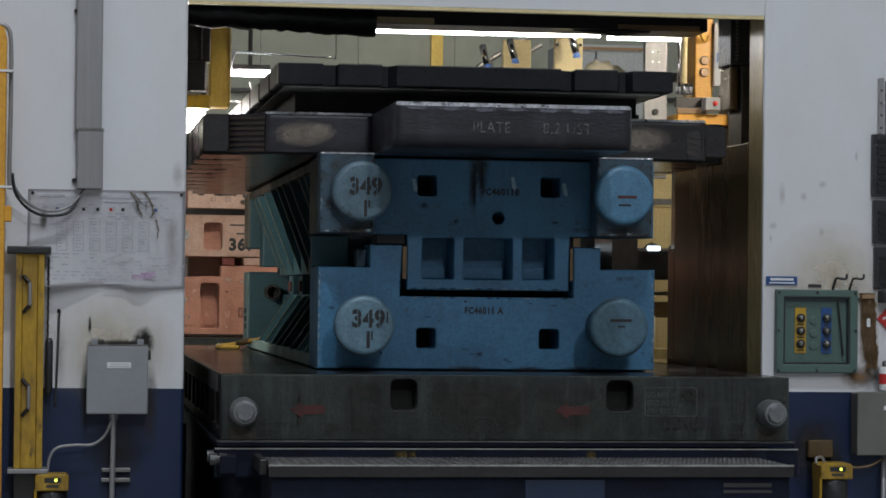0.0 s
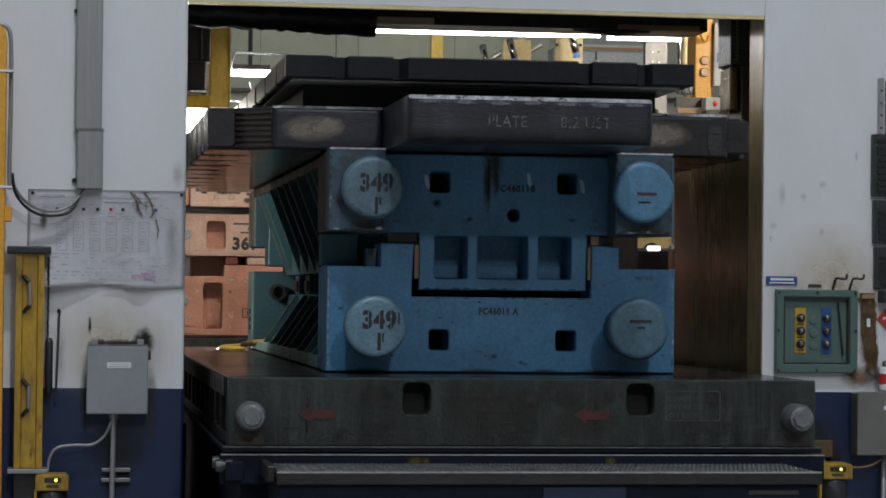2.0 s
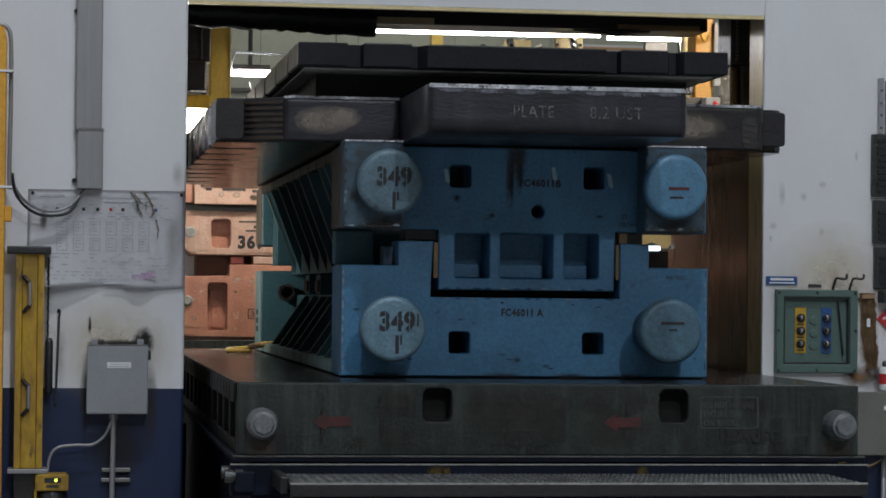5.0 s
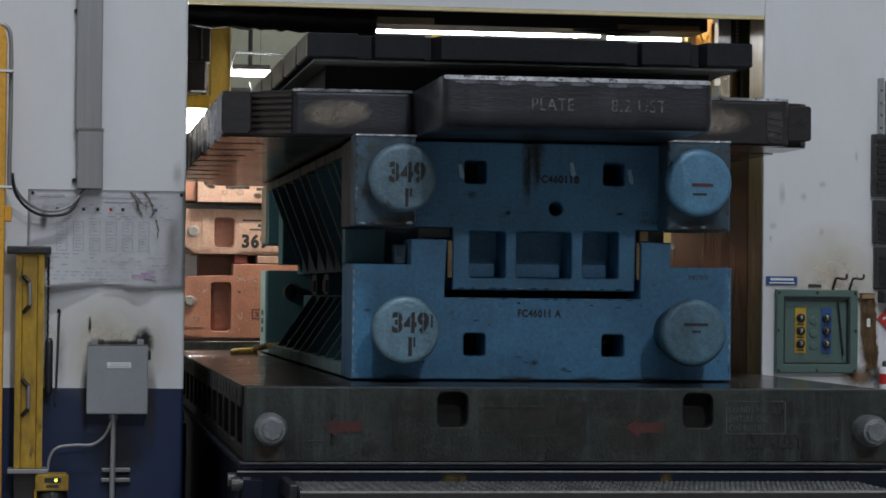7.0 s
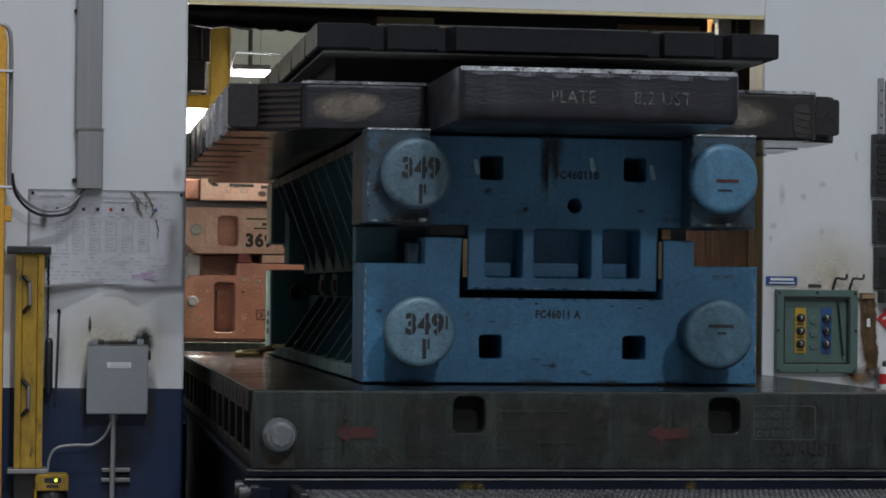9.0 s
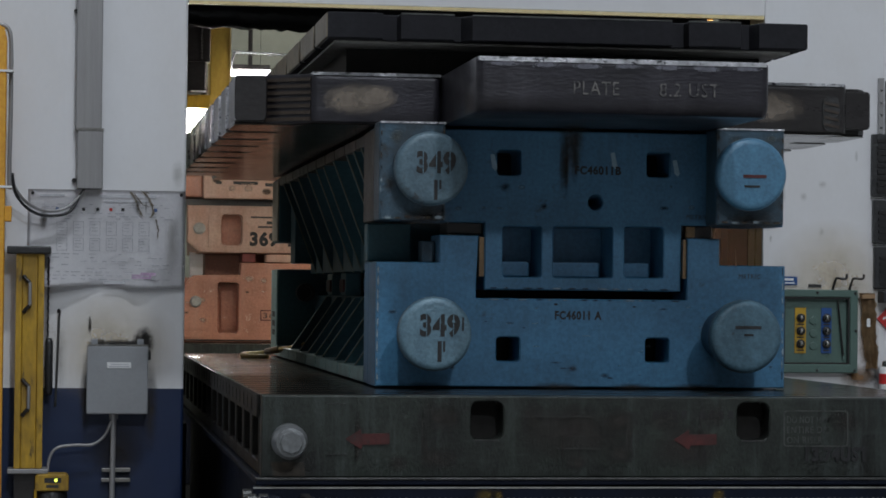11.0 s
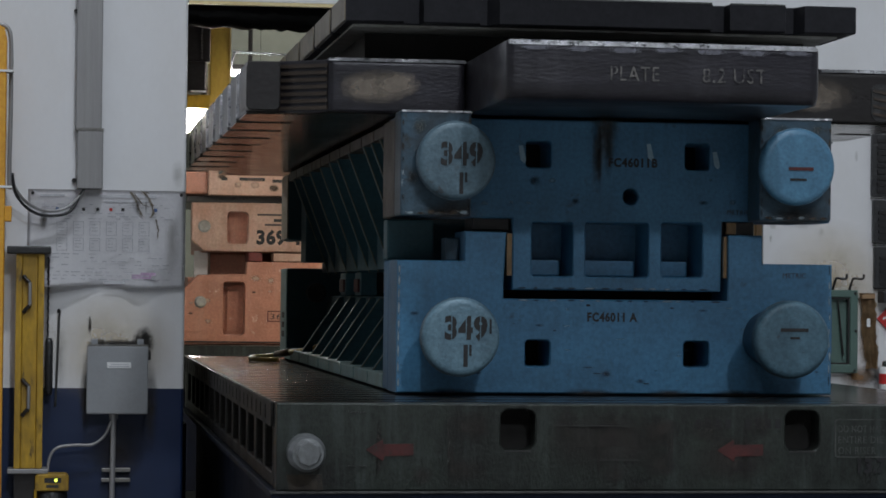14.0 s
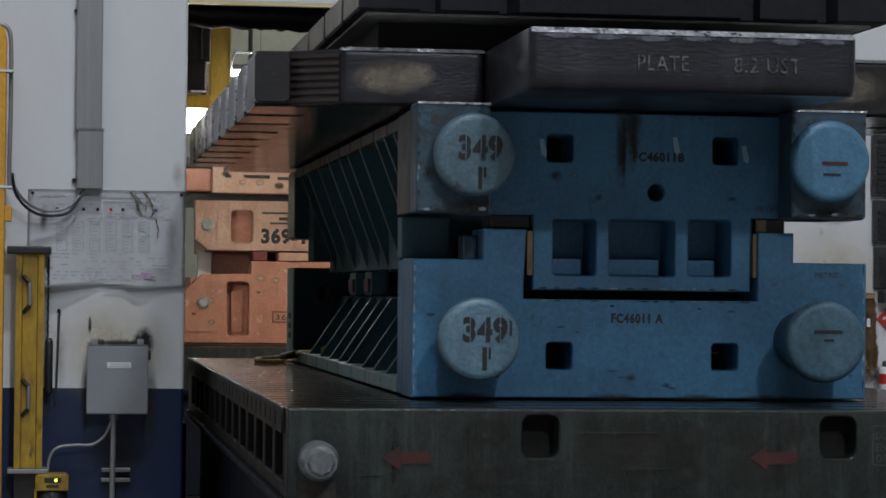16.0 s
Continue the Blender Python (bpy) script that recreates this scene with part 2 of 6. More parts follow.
M_PINK = surface("magenta_marker_smear", (0.45, 0.30, 0.46), 0.6, 0, (0.55, 0.48, 0.56), 0.8, 20, 80, 0.0)
M_WHITE = surface("white_plastic", (0.75, 0.75, 0.76), 0.5, 0, (0.6, 0.6, 0.6), 0.4, 8, 60, 0.03)
M_RUBBER = surface("black_rubber", (0.020, 0.020, 0.022), 0.42, 0, (0.030, 0.030, 0.030), 0.5, 8, 30, 0.6)
# Near-black stand-in for the shade inside openings and gaps.
M_VOID = surface("black_recess_shade", (0.026, 0.025, 0.024), 0.9, 0, (0.036, 0.033, 0.030), 0.5, 4, 30, 0.0)

M_GRIME = surface("black_grease_soot", (0.035, 0.03, 0.027), 0.8, 0, (0.10, 0.08, 0.06), 0.8, 20, 60, 0.1)
M_CHROME = surface("chrome_fitting", (0.6, 0.6, 0.6), 0.15, 1.0, (0.4, 0.4, 0.4), 0.4, 8, 60, 0.05)
M_SIGNBLUE = surface("blue_sign_plastic", (0.014, 0.070, 0.24), 0.45, 0, (0.012, 0.055, 0.18), 0.4, 8, 60, 0.03)
M_SAFRED = surface("red_safety_sign", (0.55, 0.03, 0.03), 0.45, 0, (0.4, 0.03, 0.03), 0.4, 8, 60, 0.03)
M_CONC = surface("sealed_grey_concrete", (0.50, 0.49, 0.47), 0.5, 0, (0.34, 0.33, 0.31), 0.6, 1.2, 40, 0.1)
M_SHED = surface("pale_grey_wall_cladding", (0.74, 0.75, 0.76), 0.6, 0, (0.62, 0.62, 0.62), 0.5, 0.9, 30, 0.05)
M_HALL = surface("grey_green_hall_cladding", (0.25, 0.26, 0.215), 0.6, 0, (0.17, 0.18, 0.155), 0.7, 0.7, 6, 0.0, (1, 1, 0.8), mottle=0.15)
M_CEIL = surface("pale_roof_deck", (0.7, 0.7, 0.7), 0.8, 0, (0.55, 0.55, 0.55), 0.5, 0.8, 30, 0.1)
M_BURLAP = surface("off_white_canvas", (0.76, 0.71, 0.58), 0.85, 0, (0.5, 0.45, 0.36), 0.6, 12, 120, 0.5)
M_BLUEGREY = surface("blue_grey_cabinet_paint", (0.36, 0.40, 0.44), 0.5, 0, (0.28, 0.31, 0.34), 0.4, 3, 60, 0.05)
M_WOOD = surface("worn_wooden_slat", (0.34, 0.21, 0.11), 0.6, 0, (0.16, 0.10, 0.06), 0.7, 5, 60, 0.2, (0.4, 4, 4))
M_BRONZE = surface("dull_bronze_wear_plate", (0.20, 0.13, 0.07), 0.42, 0.5, (0.09, 0.065, 0.045), 0.7, 6, 60, 0.1)
M_CABLEY = surface("dirty_yellow_hose", (0.50, 0.33, 0.06), 0.45, 0, (0.3, 0.18, 0.04), 0.5, 8, 60, 0.1)
M_TUBE = glow("lit_fluorescent_tube", (0.95, 0.97, 1.0), 45.0)
M_FLOOD = glow("lit_flood_lens", (1.0, 0.95, 0.86), 40.0)
M_SPOTBLUE = glow("lit_inspection_lamp", (0.75, 0.88, 1.0), 2.2)
# Weak emission stands in for the blue shine on unlit chrome heads.
M_INSPECT = glow("blue_chrome_shine_glow", (0.10, 0.18, 0.40), 0.6)
M_LED = glow("lit_yellow_green_led", (0.75, 0.9, 0.1), 3.0)
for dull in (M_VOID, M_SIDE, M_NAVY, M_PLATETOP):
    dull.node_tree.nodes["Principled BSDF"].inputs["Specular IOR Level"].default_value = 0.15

# ---------------------------------------------------------------- shape helpers


def world_of(ob):
    at = Vector((0, 0, 0))
    while ob:
        at += ob.location
        ob = ob.parent
    return at


def thing(name, at, label, category, group="", kind=""):
    ob = new(name)
    ob.location = at
    ob.empty_display_size = 0.1
    return tagged(ob, label, category, group, kind)


def part(name, bm, material, parent, label="", bevel=0.0, smooth=False):
    """Links a bmesh, built in world coordinates, as one mesh object under a thing or a part."""
    me = bpy.data.meshes.new(name)
    bevel = 0.0 if bm is SHEETS[0] else bevel
    if parent:
        bmesh.ops.translate(bm, verts=bm.verts, vec=-world_of(parent))
    bmesh.ops.recalc_face_normals(bm, faces=bm.faces)
    bm.to_mesh(me)
    bm.free()
    me.materials.append(material)
    if smooth:
        for p in me.polygons:
            p.use_smooth = True
    ob = new(name, me)
    if parent:
        ob.parent = parent
    if bevel:
        b = ob.modifiers.new("bevel", "BEVEL")
        b.width, b.segments, b.limit_method, b.angle_limit = bevel, 2, "ANGLE", radians(40)
    if label:
        ob["label"] = label
    return ob


def box(x0, x1, y0, y1, z0, z1, bm=None):
    bm = bm or bmesh.new()
    v = [bm.verts.new((x, y, z)) for x in (x0, x1) for y in (y0, y1) for z in (z0, z1)]
    for f in ((0, 1, 3, 2), (4, 6, 7, 5), (0, 4, 5, 1), (2, 3, 7, 6), (0, 2, 6, 4), (1, 5, 7, 3)):
        bm.faces.new([v[i] for i in f])
    return bm


SHEETS = [None]


def inset(loop, c, hole):
    """The loop moved inwards by c (outwards for a hole), corner by corner."""
    area = sum(a[0] * b[1] - b[0] * a[1] for a, b in zip(loop, loop[1:] + loop[:1]))
    k = c * (1 if area > 0 else -1) * (-1 if hole else 1)
    out = []
    for i, (x, z) in enumerate(loop):
        (ax, az), (bx, bz) = loop[i - 1], loop[(i + 1) % len(loop)]
        u, v = Vector((x - ax, z - az)).normalized(), Vector((bx - x, bz - z)).normalized()
        n_ = Vector((-u.y - v.y, u.x + v.x))
        d = max(0.35, 1 + u.dot(v))
        out.append((x + k * n_.x / d, z + k * n_.y / d))
    return out


def sheet(outer, holes, d0, d1, axis="y", bm=None):
    """A slab with small chamfers: an outline with holes, cut through from d0 to d1 along an axis. Points are (x, z), (y, z) or (x, y)."""
    bm = bm or bmesh.new()
    put = {"y": lambda a, b, d: (a, d, b), "x": lambda a, b, d: (d, a, b), "z": lambda a, b, d: (a, b, d)}[axis]
    c = 0.0045 if d1 - d0 > 0.03 else 0.0
    levels = [(d0, c), (d0 + c, 0), (d1 - c, 0), (d1, c)] if c else [(d0, 0), (d1, 0)]
    rims = []
    for d, k in levels:
        loops = []
        for h, loop in enumerate((outer, *holes)):
            pts = inset(loop, k, h > 0) if k else loop
            loops.append([bm.verts.new(put(a, b, d)) for a, b in pts])
        rims.append(loops)
    for loops in (rims[0], rims[-1]):
        edges = [bm.edges.new((vs[i], vs[(i + 1) % len(vs)])) for vs in loops for i in range(len(vs))]
        bmesh.ops.triangle_fill(bm, use_beauty=True, use_dissolve=False, edges=edges)
    for lo, hi in zip(rims, rims[1:]):
        for a, b in zip(lo, hi):
            for i in range(len(a)):
                j = (i + 1) % len(a)
                bm.faces.new((a[i], a[j], b[j], b[i]))
    SHEETS[0] = bm
    return bm


def rect(x0, x1, z0, z1):
    return [(x0, z0), (x1, z0), (x1, z1), (x0, z1)]


def rounded(x0, x1, z0, z1, r, n=5):
    pts = []
    for cx, cz, a in ((x1 - r, z1 - r, 0), (x0 + r, z1 - r, 90), (x0 + r, z0 + r, 180), (x1 - r, z0 + r, 270)):
        for i in range(n + 1):
            t = radians(a + 90 * i / n)
            pts.append((cx + r * math.cos(t), cz + r * math.sin(t)))
    return pts


def ring(cx, cz, r, n=24):
    return [(cx + r * math.cos(2 * math.pi * i / n), cz + r * math.sin(2 * math.pi * i / n)) for i in range(n)]


def lathe(profile, at, axis="y", n=40, bm=None):
    """A turned solid: profile of (radius, distance along the axis)."""
    bm = bm or bmesh.new()
    rows = []
    for r, d in profile:
        row = []
        for i in range(n):
            a = 2 * math.pi * i / n
            c, s_ = r * math.cos(a), r * math.sin(a)
            p = {"y": (c, d, s_), "x": (d, c, s_), "z": (c, s_, d)}[axis]
            row.append(bm.verts.new((at[0] + p[0], at[1] + p[1], at[2] + p[2])))
        rows.append(row)
    for a, b in zip(rows, rows[1:]):
        for i in range(n):
            bm.faces.new((a[i], a[(i + 1) % n], b[(i + 1) % n], b[i]))
    bm.faces.new(rows[0])
    bm.faces.new(list(reversed(rows[-1])))
    return bm


def tube(points, r, bm=None, n=10):
    """A round cable or pipe through the points, smoothed."""
    bm = bm or bmesh.new()
    ps = [Vector(p) for p in points]
    if len(ps) > 2:
        fine = []
        for i in range(len(ps) - 1):
            a, b, c, d = ps[max(i - 1, 0)], ps[i], ps[i + 1], ps[min(i + 2, len(ps) - 1)]
            for k in range(6):
                t = k / 6
                fine.append(0.5 * (2 * b + (c - a) * t + (2 * a - 5 * b + 4 * c - d) * t * t + (3 * b - a - 3 * c + d) * t ** 3))
        ps = fine + [ps[-1]]
    rows = []
    for i, p in enumerate(ps):
        w = (ps[min(i + 1, len(ps) - 1)] - ps[max(i - 1, 0)]).normalized()
        u = w.orthogonal().normalized() if i == 0 else (u - w * u.dot(w)).normalized()
        v = w.cross(u)
        rows.append([bm.verts.new(p + r * (u * math.cos(2 * math.pi * k / n) + v * math.sin(2 * math.pi * k / n))) for k in range(n)])
    for a, b in zip(rows, rows[1:]):
        for k in range(n):
            bm.faces.new((a[k], a[(k + 1) % n], b[(k + 1) % n], b[k]))
    bm.faces.new(rows[0])
    bm.faces.new(list(reversed(rows[-1])))
    return bm


def lettering(words, x, y, z, height, material, parent, width=None, label="", bold=0.0):
    """Built-in font, standing on a face that looks towards -y; x, z is the lower left corner."""
    c = bpy.data.curves.new("lettering", "FONT")
    c.body, c.size, c.extrude, c.offset = words, height / 0.7, 0.0008, bold
    c.resolution_u, c.space_character = 3, 1.12
    tmp = bpy.data.objects.new("lettering_source", c)
    scene.collection.objects.link(tmp)
    me = bpy.data.meshes.new_from_object(tmp.evaluated_get(bpy.context.evaluated_depsgraph_get()))
    bpy.data.objects.remove(tmp)
    bpy.data.curves.remove(c)
    bm = bmesh.new()
    bm.from_mesh(me)
    bpy.data.meshes.remove(me)
    xs = [v.co.x for v in bm.verts]
    k = (width / (max(xs) - min(xs))) if width else 1.0
    x_min = min(xs)
    for v in bm.verts:
        a, b, d = v.co
        v.co = (x + (a - x_min) * k, y - d, z + b)
    bmesh.ops.remove_doubles(bm, verts=bm.verts, dist=1e-6)
    # one mesh for each letter
    left_over = set(bm.verts)
    while left_over:
        island, todo = set(), [left_over.pop()]
        while todo:
            v = todo.pop()
            island.add(v)
            for e in v.link_edges:
                o = e.other_vert(v)
                if o in left_over:
                    left_over.remove(o)
                    todo.append(o)
        one = bmesh.new()
        made = {v: one.verts.new(v.co) for v in island}
        for f in bm.faces:
            if f.verts[0] in island:
                one.faces.new([made[v] for v in f.verts])
        part("letter", one, material, parent, label)
    bm.free()


def bars(parent, material, rows, y, name="printed_bar"):
    """Plain bars in place of writing that cannot be read: rows of (x0, x1, z, height)."""
    for x0, x1, z, h in rows:
        part(name, box(x0, x1, y - 0.0012, y, z - h / 2, z + h / 2), material, parent)


# ---------------------------------------------------------------- the hall and the press frame
def structure(name, bm, material, label, category, bevel=0.0):
    return tagged(part(name, bm, material, None, "", bevel), label, category, "", "structure")


structure("floor", box(-20, 24, -44, 20, -0.2, 0.0), M_CONC, "grey oil-stained concrete factory floor", "floor")
structure("ceiling", box(-20, 24, -44, 20, 22.0, 22.2), M_CEIL, "grey dusty roof deck of the factory hall", "ceiling")
structure("wall_south", box(-20, 24, -44.2, -44, 0, 22.0), M_SHED, "grey cladding wall of the factory hall", "wall")
structure("wall_west", box(-20.2, -20, -44, 20, 0, 22.0), M_SHED, "grey cladding wall of the factory hall", "wall")
structure("wall_east", box(24, 24.2, -44, 20, 0, 22.0), M_SHED, "grey cladding wall of the factory hall", "wall")
structure("wall_north", box(-20, 24, 20, 20.2, 0, 22.0), M_HALL, "grey-green far wall behind the press", "wall")
structure("wall_left", box(-6, 0.576, 0, 1.6, 0, 6.5), M_WALL, "white press upright with a blue painted base", "wall", 0.012)
structure("wall_right", box(3.334, 9, 0, 0.03, 0, 6.5), M_WALL, "white press upright with a blue painted base", "wall", 0.006)
structure("wall_header", box(0.576, 3.334, 0, 0.03, 2.945, 6.5), M_WALL, "white press crown panel over the opening", "wall", 0.006)
structure("trim", box(0.58, 3.33, -0.004, 0.035, 2.930, 2.945), M_CREAM, "yellowed lower edge of the crown panel", "trim")
structure("jamb", box(3.334, 3.60, 0.03, 0.27, 0, 6.5), M_TAN, "grimy tan painted edge of the press opening", "jamb", 0.006)
structure("jamb_panel", box(3.34, 3.66, 0.30, 1.80, 0, 2.36), M_RUST, "greasy brown steel panel lining the press opening", "panel", 0.006)
structure("crown_beam", box(0.58, 3.33, 0.04, 0.34, 2.965, 3.6), M_STEELDK, "dark greasy beam behind the crown panel", "beam")
# Unseen dark sheet, added to keep the white upright out of reflections.
structure("reflection_blocker", box(0.5765, 0.5802, 0.10, 1.59, 0, 2.9), M_STEELDK, "unseen dark sheet added to stop white reflections in the opening", "panel")
structure("press_bed", box(-1.0, 0.672, 1.62, 3.0, 0, 0.90), M_SIDE, "black greasy steel bed of the press beside the carriage", "press bed", 0.006)
structure("press_crown", box(-1, 5, 0.36, 2.5, 3.62, 6.4), M_STEELDK, "dark steel crown of the press above the opening", "crown")
structure("jamb_panel_foot", box(3.341, 3.66, 1.802, 1.95, 0, 1.86), M_RUST, "greasy brown lower steel panel lining the press opening", "panel", 0.006)

# ---------------------------------------------------------------- fittings on the press uprights
def stain_material(name, colour, scale, strength, lo=0.08, hi=0.50):
    """Dirt that thins out from its middle with a broken edge."""
    m = surface(name, colour, 0.85, 0, tuple(c * 1.6 for c in colour), 0.6, 12, 60, 0.05)
    n, l = nodes_of(m)
    tc = n.new("ShaderNodeTexCoord")
    mp = n.new("ShaderNodeMapping")
    mp.inputs["Location"].default_value, mp.inputs["Scale"].default_value = (-1, 0, -1), (2, 0, 2)
    l.new(tc.outputs["Generated"], mp.inputs["Vector"])
    gr = n.new("ShaderNodeTexGradient")
    gr.gradient_type = "SPHERICAL"
    l.new(mp.outputs[0], gr.inputs["Vector"])
    no = n.new("ShaderNodeTexNoise")
    no.inputs["Scale"].default_value, no.inputs["Detail"].default_value, no.inputs["Roughness"].default_value = scale, 8, 0.7
    l.new(tc.outputs["Object"], no.inputs["Vector"])
    mu = n.new("ShaderNodeMath")
    mu.operation = "MULTIPLY"
    l.new(gr.outputs["Fac"], mu.inputs[0])
    l.new(no.outputs["Fac"], mu.inputs[1])
    rp = n.new("ShaderNodeMapRange")
    rp.inputs["From Min"].default_value, rp.inputs["From Max"].default_value, rp.inputs["To Max"].default_value = lo, hi, strength
    l.new(mu.outputs[0], rp.inputs["Value"])
    l.new(rp.outputs[0], n["Principled BSDF"].inputs["Alpha"])
    return m


M_SOOT = stain_material("black_soot_stain", (0.035, 0.03, 0.027), 24, 0.75)
M_SCUFF = stain_material("pale_grey_scuff", (0.085, 0.095, 0.09), 30, 0.55, 0.12, 0.4)
M_SLAG = stain_material("grey_torch_slag", (0.16, 0.16, 0.19), 60, 0.7, 0.16, 0.30)
M_EDGEWEAR = stain_material("bare_worn_paint_edge", (0.24, 0.30, 0.34), 50, 0.8, 0.10, 0.34)
M_CHIP = stain_material("dark_chipped_paint", (0.02, 0.024, 0.03), 40, 0.9, 0.20, 0.28)
M_RUSTCHIP = stain_material("brown_chipped_paint", (0.07, 0.05, 0.035), 30, 0.8, 0.16, 0.30)
M_PALEBLUE = stain_material("pale_blue_scuff", (0.16, 0.30, 0.42), 24, 0.6, 0.15, 0.4)
M_PALEOR = stain_material("pale_orange_scuff", (0.60, 0.42, 0.33), 18, 0.7, 0.14, 0.4)
M_SOOTBLACK = stain_material("fresh_black_soot", (0.016, 0.014, 0.013), 60, 0.95, 0.16, 0.38)
M_YELSCUFF = stain_material("yellow_scuff", (0.13, 0.085, 0.012), 40, 0.6, 0.12, 0.40)
M_OILRUN = stain_material("brown_black_oil", (0.034, 0.028, 0.016), 50, 0.65, 0.08, 0.42)
M_SMUDGE = stain_material("grey_smudge_and_shade", (0.30, 0.28, 0.25), 18, 0.3)
M_WARM = stain_material("yellowed_grease_film", (0.56, 0.46, 0.31), 5, 0.5, 0.02, 0.45)
M_RUSTRUN = stain_material("brown_rust_stain", (0.20, 0.11, 0.05), 10, 0.9)


def film_quad(x0, x1, y, z0, z1):
    """A film of dirt on a face that looks towards -y."""
    bm = bmesh.new()
    bm.faces.new([bm.verts.new(p) for p in ((x0, y, z0), (x1, y, z0), (x1, y, z1), (x0, y, z1))])
    return bm


def stain(x0, x1, z0, z1, material, label, y=-0.003):
    ob = part("wall_stain", film_quad(x0, x1, y, z0, z1), material, None)
    tagged(ob, label, "stain", "", "structure")


stain(0.11, 0.25, 1.28, 1.40, M_SOOTBLACK, "black soot above the grey box", -0.003)
stain(0.22, 0.44, 1.28, 1.385, M_SOOTBLACK, "black soot above the grey box", -0.0035)
stain(0.31, 0.47, 1.25, 1.47, M_SOOTBLACK, "black soot plume above the grey box", -0.004)
stain(0.12, 0.43, 1.315, 1.385, M_SOOTBLACK, "black soot along the box top", -0.0062)
stain(0.13, 0.155, 1.37, 1.50, M_SOOTBLACK, "black drip on the white wall", -0.005)
stain(0.09, 0.16, 0.90, 1.30, M_SOOT, "black grime beside the grey box")
stain(0.12, 0.43, 0.66, 1.06, M_SOOT, "black grime below the grey box", -0.004)
stain(0.38, 0.47, 0.80, 1.30, M_SOOT, "black grime beside the grey box", -0.005)
stain(0.50, 0.575, 2.05, 2.22, M_SMUDGE, "grey smudge on the white wall")
stain(-0.02, 0.04, 1.05, 1.50, M_SMUDGE, "grey drip on the white wall", -0.004)
stain(3.76, 4.05, 1.13, 1.30, M_SOOT, "black soot above the grey box")
stain(3.70, 3.90, 1.14, 1.30, M_RUSTRUN, "brown rust on the white wall", -0.004)
stain(3.46, 3.70, 0.78, 1.02, M_SOOT, "black grime on the blue dado")
stain(3.40, 3.80, 0.60, 1.10, M_SOOT, "black grime on the blue dado", -0.0034)
stain(3.52, 3.80, 0.50, 1.00, M_SOOTBLACK, "black grime on the blue dado", -0.0042)

stain(3.401, 3.451, 2.011, 2.171, M_SMUDGE, "grey hand smudge on the white wall")
stain(3.508, 3.558, 2.052, 2.112, M_SMUDGE, "grey hand smudge on the white wall")
stain(3.358, 3.408, 1.914, 1.964, M_SMUDGE, "grey hand smudge on the white wall")
stain(3.362, 3.382, 1.854, 1.904, M_SMUDGE, "grey hand smudge on the white wall")
stain(3.609, 3.639, 1.890, 1.940, M_SMUDGE, "grey hand smudge on the white wall")
stain(3.785, 3.805, 2.242, 2.322, M_SMUDGE, "grey hand smudge on the white wall")
stain(3.663, 3.723, 1.645, 1.765, M_SMUDGE, "grey hand smudge on the white wall")
stain(3.597, 3.657, 2.118, 2.168, M_SMUDGE, "grey hand smudge on the white wall")
stain(3.326, 4.026, 1.344, 1.994, M_WARM, "yellowed grease on the white wall", -0.0036)
stain(-0.10, 0.57, 1.05, 1.62, M_WARM, "yellowed wall below the poster", -0.0026)

duct = thing("cable_duct", (0.13, -0.04, 2.06), "grey galvanised cable duct running down the white wall", "duct")
part("lower_length", box(0.075, 0.192, -0.075, -0.002, 2.060, 2.328), M_DUCT, duct, "", 0.005)
part("upper_length", box(0.066, 0.184, -0.073, -0.002, 2.336, 6.4), M_DUCT, duct, "", 0.005)
part("joint_band", box(0.064, 0.194, -0.077, -0.002, 2.326, 2.338), M_BARE, duct)
for z in (2.10, 2.88, 3.4):
    part("screw", lathe([(0.012, 0.01), (0.010, -0.006)], (0.063, -0.02, z), "y", 10), M_STEELDK, duct)
for k in (0, 1):
    c = thing("wall_cable", (-0.05, -0.06, 1.95), "black cable drooping from the duct" if k else "grey cable drooping from the duct", "cable", "wall cables")
    part("cable_run", tube([(0.12, -0.04, 2.08), (0.09, -0.05, 2.03), (0.03 + 0.01 * k, -0.07, 1.972 - 0.02 * k), (-0.06, -0.09, 1.955 - 0.022 * k), (-0.14, -0.12, 1.985 - 0.025 * k), (-0.20, -0.16, 2.05 - 0.02 * k), (-0.215, -0.2, 2.12)], 0.007), M_RUBBER if k else M_DUCT, c, "", 0, True)

post = thing("safety_post", (-0.29, -0.22, 0), "orange safety sensor post with rounded top", "post")
part("column", sheet([(-0.40, 0), (-0.245, 0), (-0.245, 2.72), (-0.255, 2.765), (-0.285, 2.785), (-0.40, 2.785)], [], -0.28, -0.16), M_ORYEL, post)
part("foot", box(-0.42, -0.22, -0.32, -0.12, 0, 0.02), M_STEELDK, post)
for z in (2.57, 2.05):
    part("cable_tie", box(-0.41, -0.215, -0.286, -0.155, z, z + 0.010), M_WHITE, post)
part("side_cable", tube([(-0.285, -0.21, 2.79), (-0.245, -0.21, 2.775), (-0.228, -0.21, 2.70), (-0.226, -0.21, 2.4), (-0.228, -0.21, 2.1), (-0.22, -0.20, 2.05)], 0.010), M_DUCT, post, "", 0, True)
part("bracket", box(-0.25, -0.215, -0.26, -0.18, 1.90, 1.97), M_ORYEL, post, "", 0.004)

col = thing("light_curtain", (-0.13, -0.12, 0), "greasy yellow light curtain column with a black cap", "light curtain")
part("column", sheet([(-0.192, -0.18), (-0.166, -0.18), (-0.160, -0.165), (-0.098, -0.165), (-0.092, -0.18), (-0.066, -0.18), (-0.066, -0.06), (-0.192, -0.06)], [], 0.785, 1.76, "z"), M_YELLOW, col)
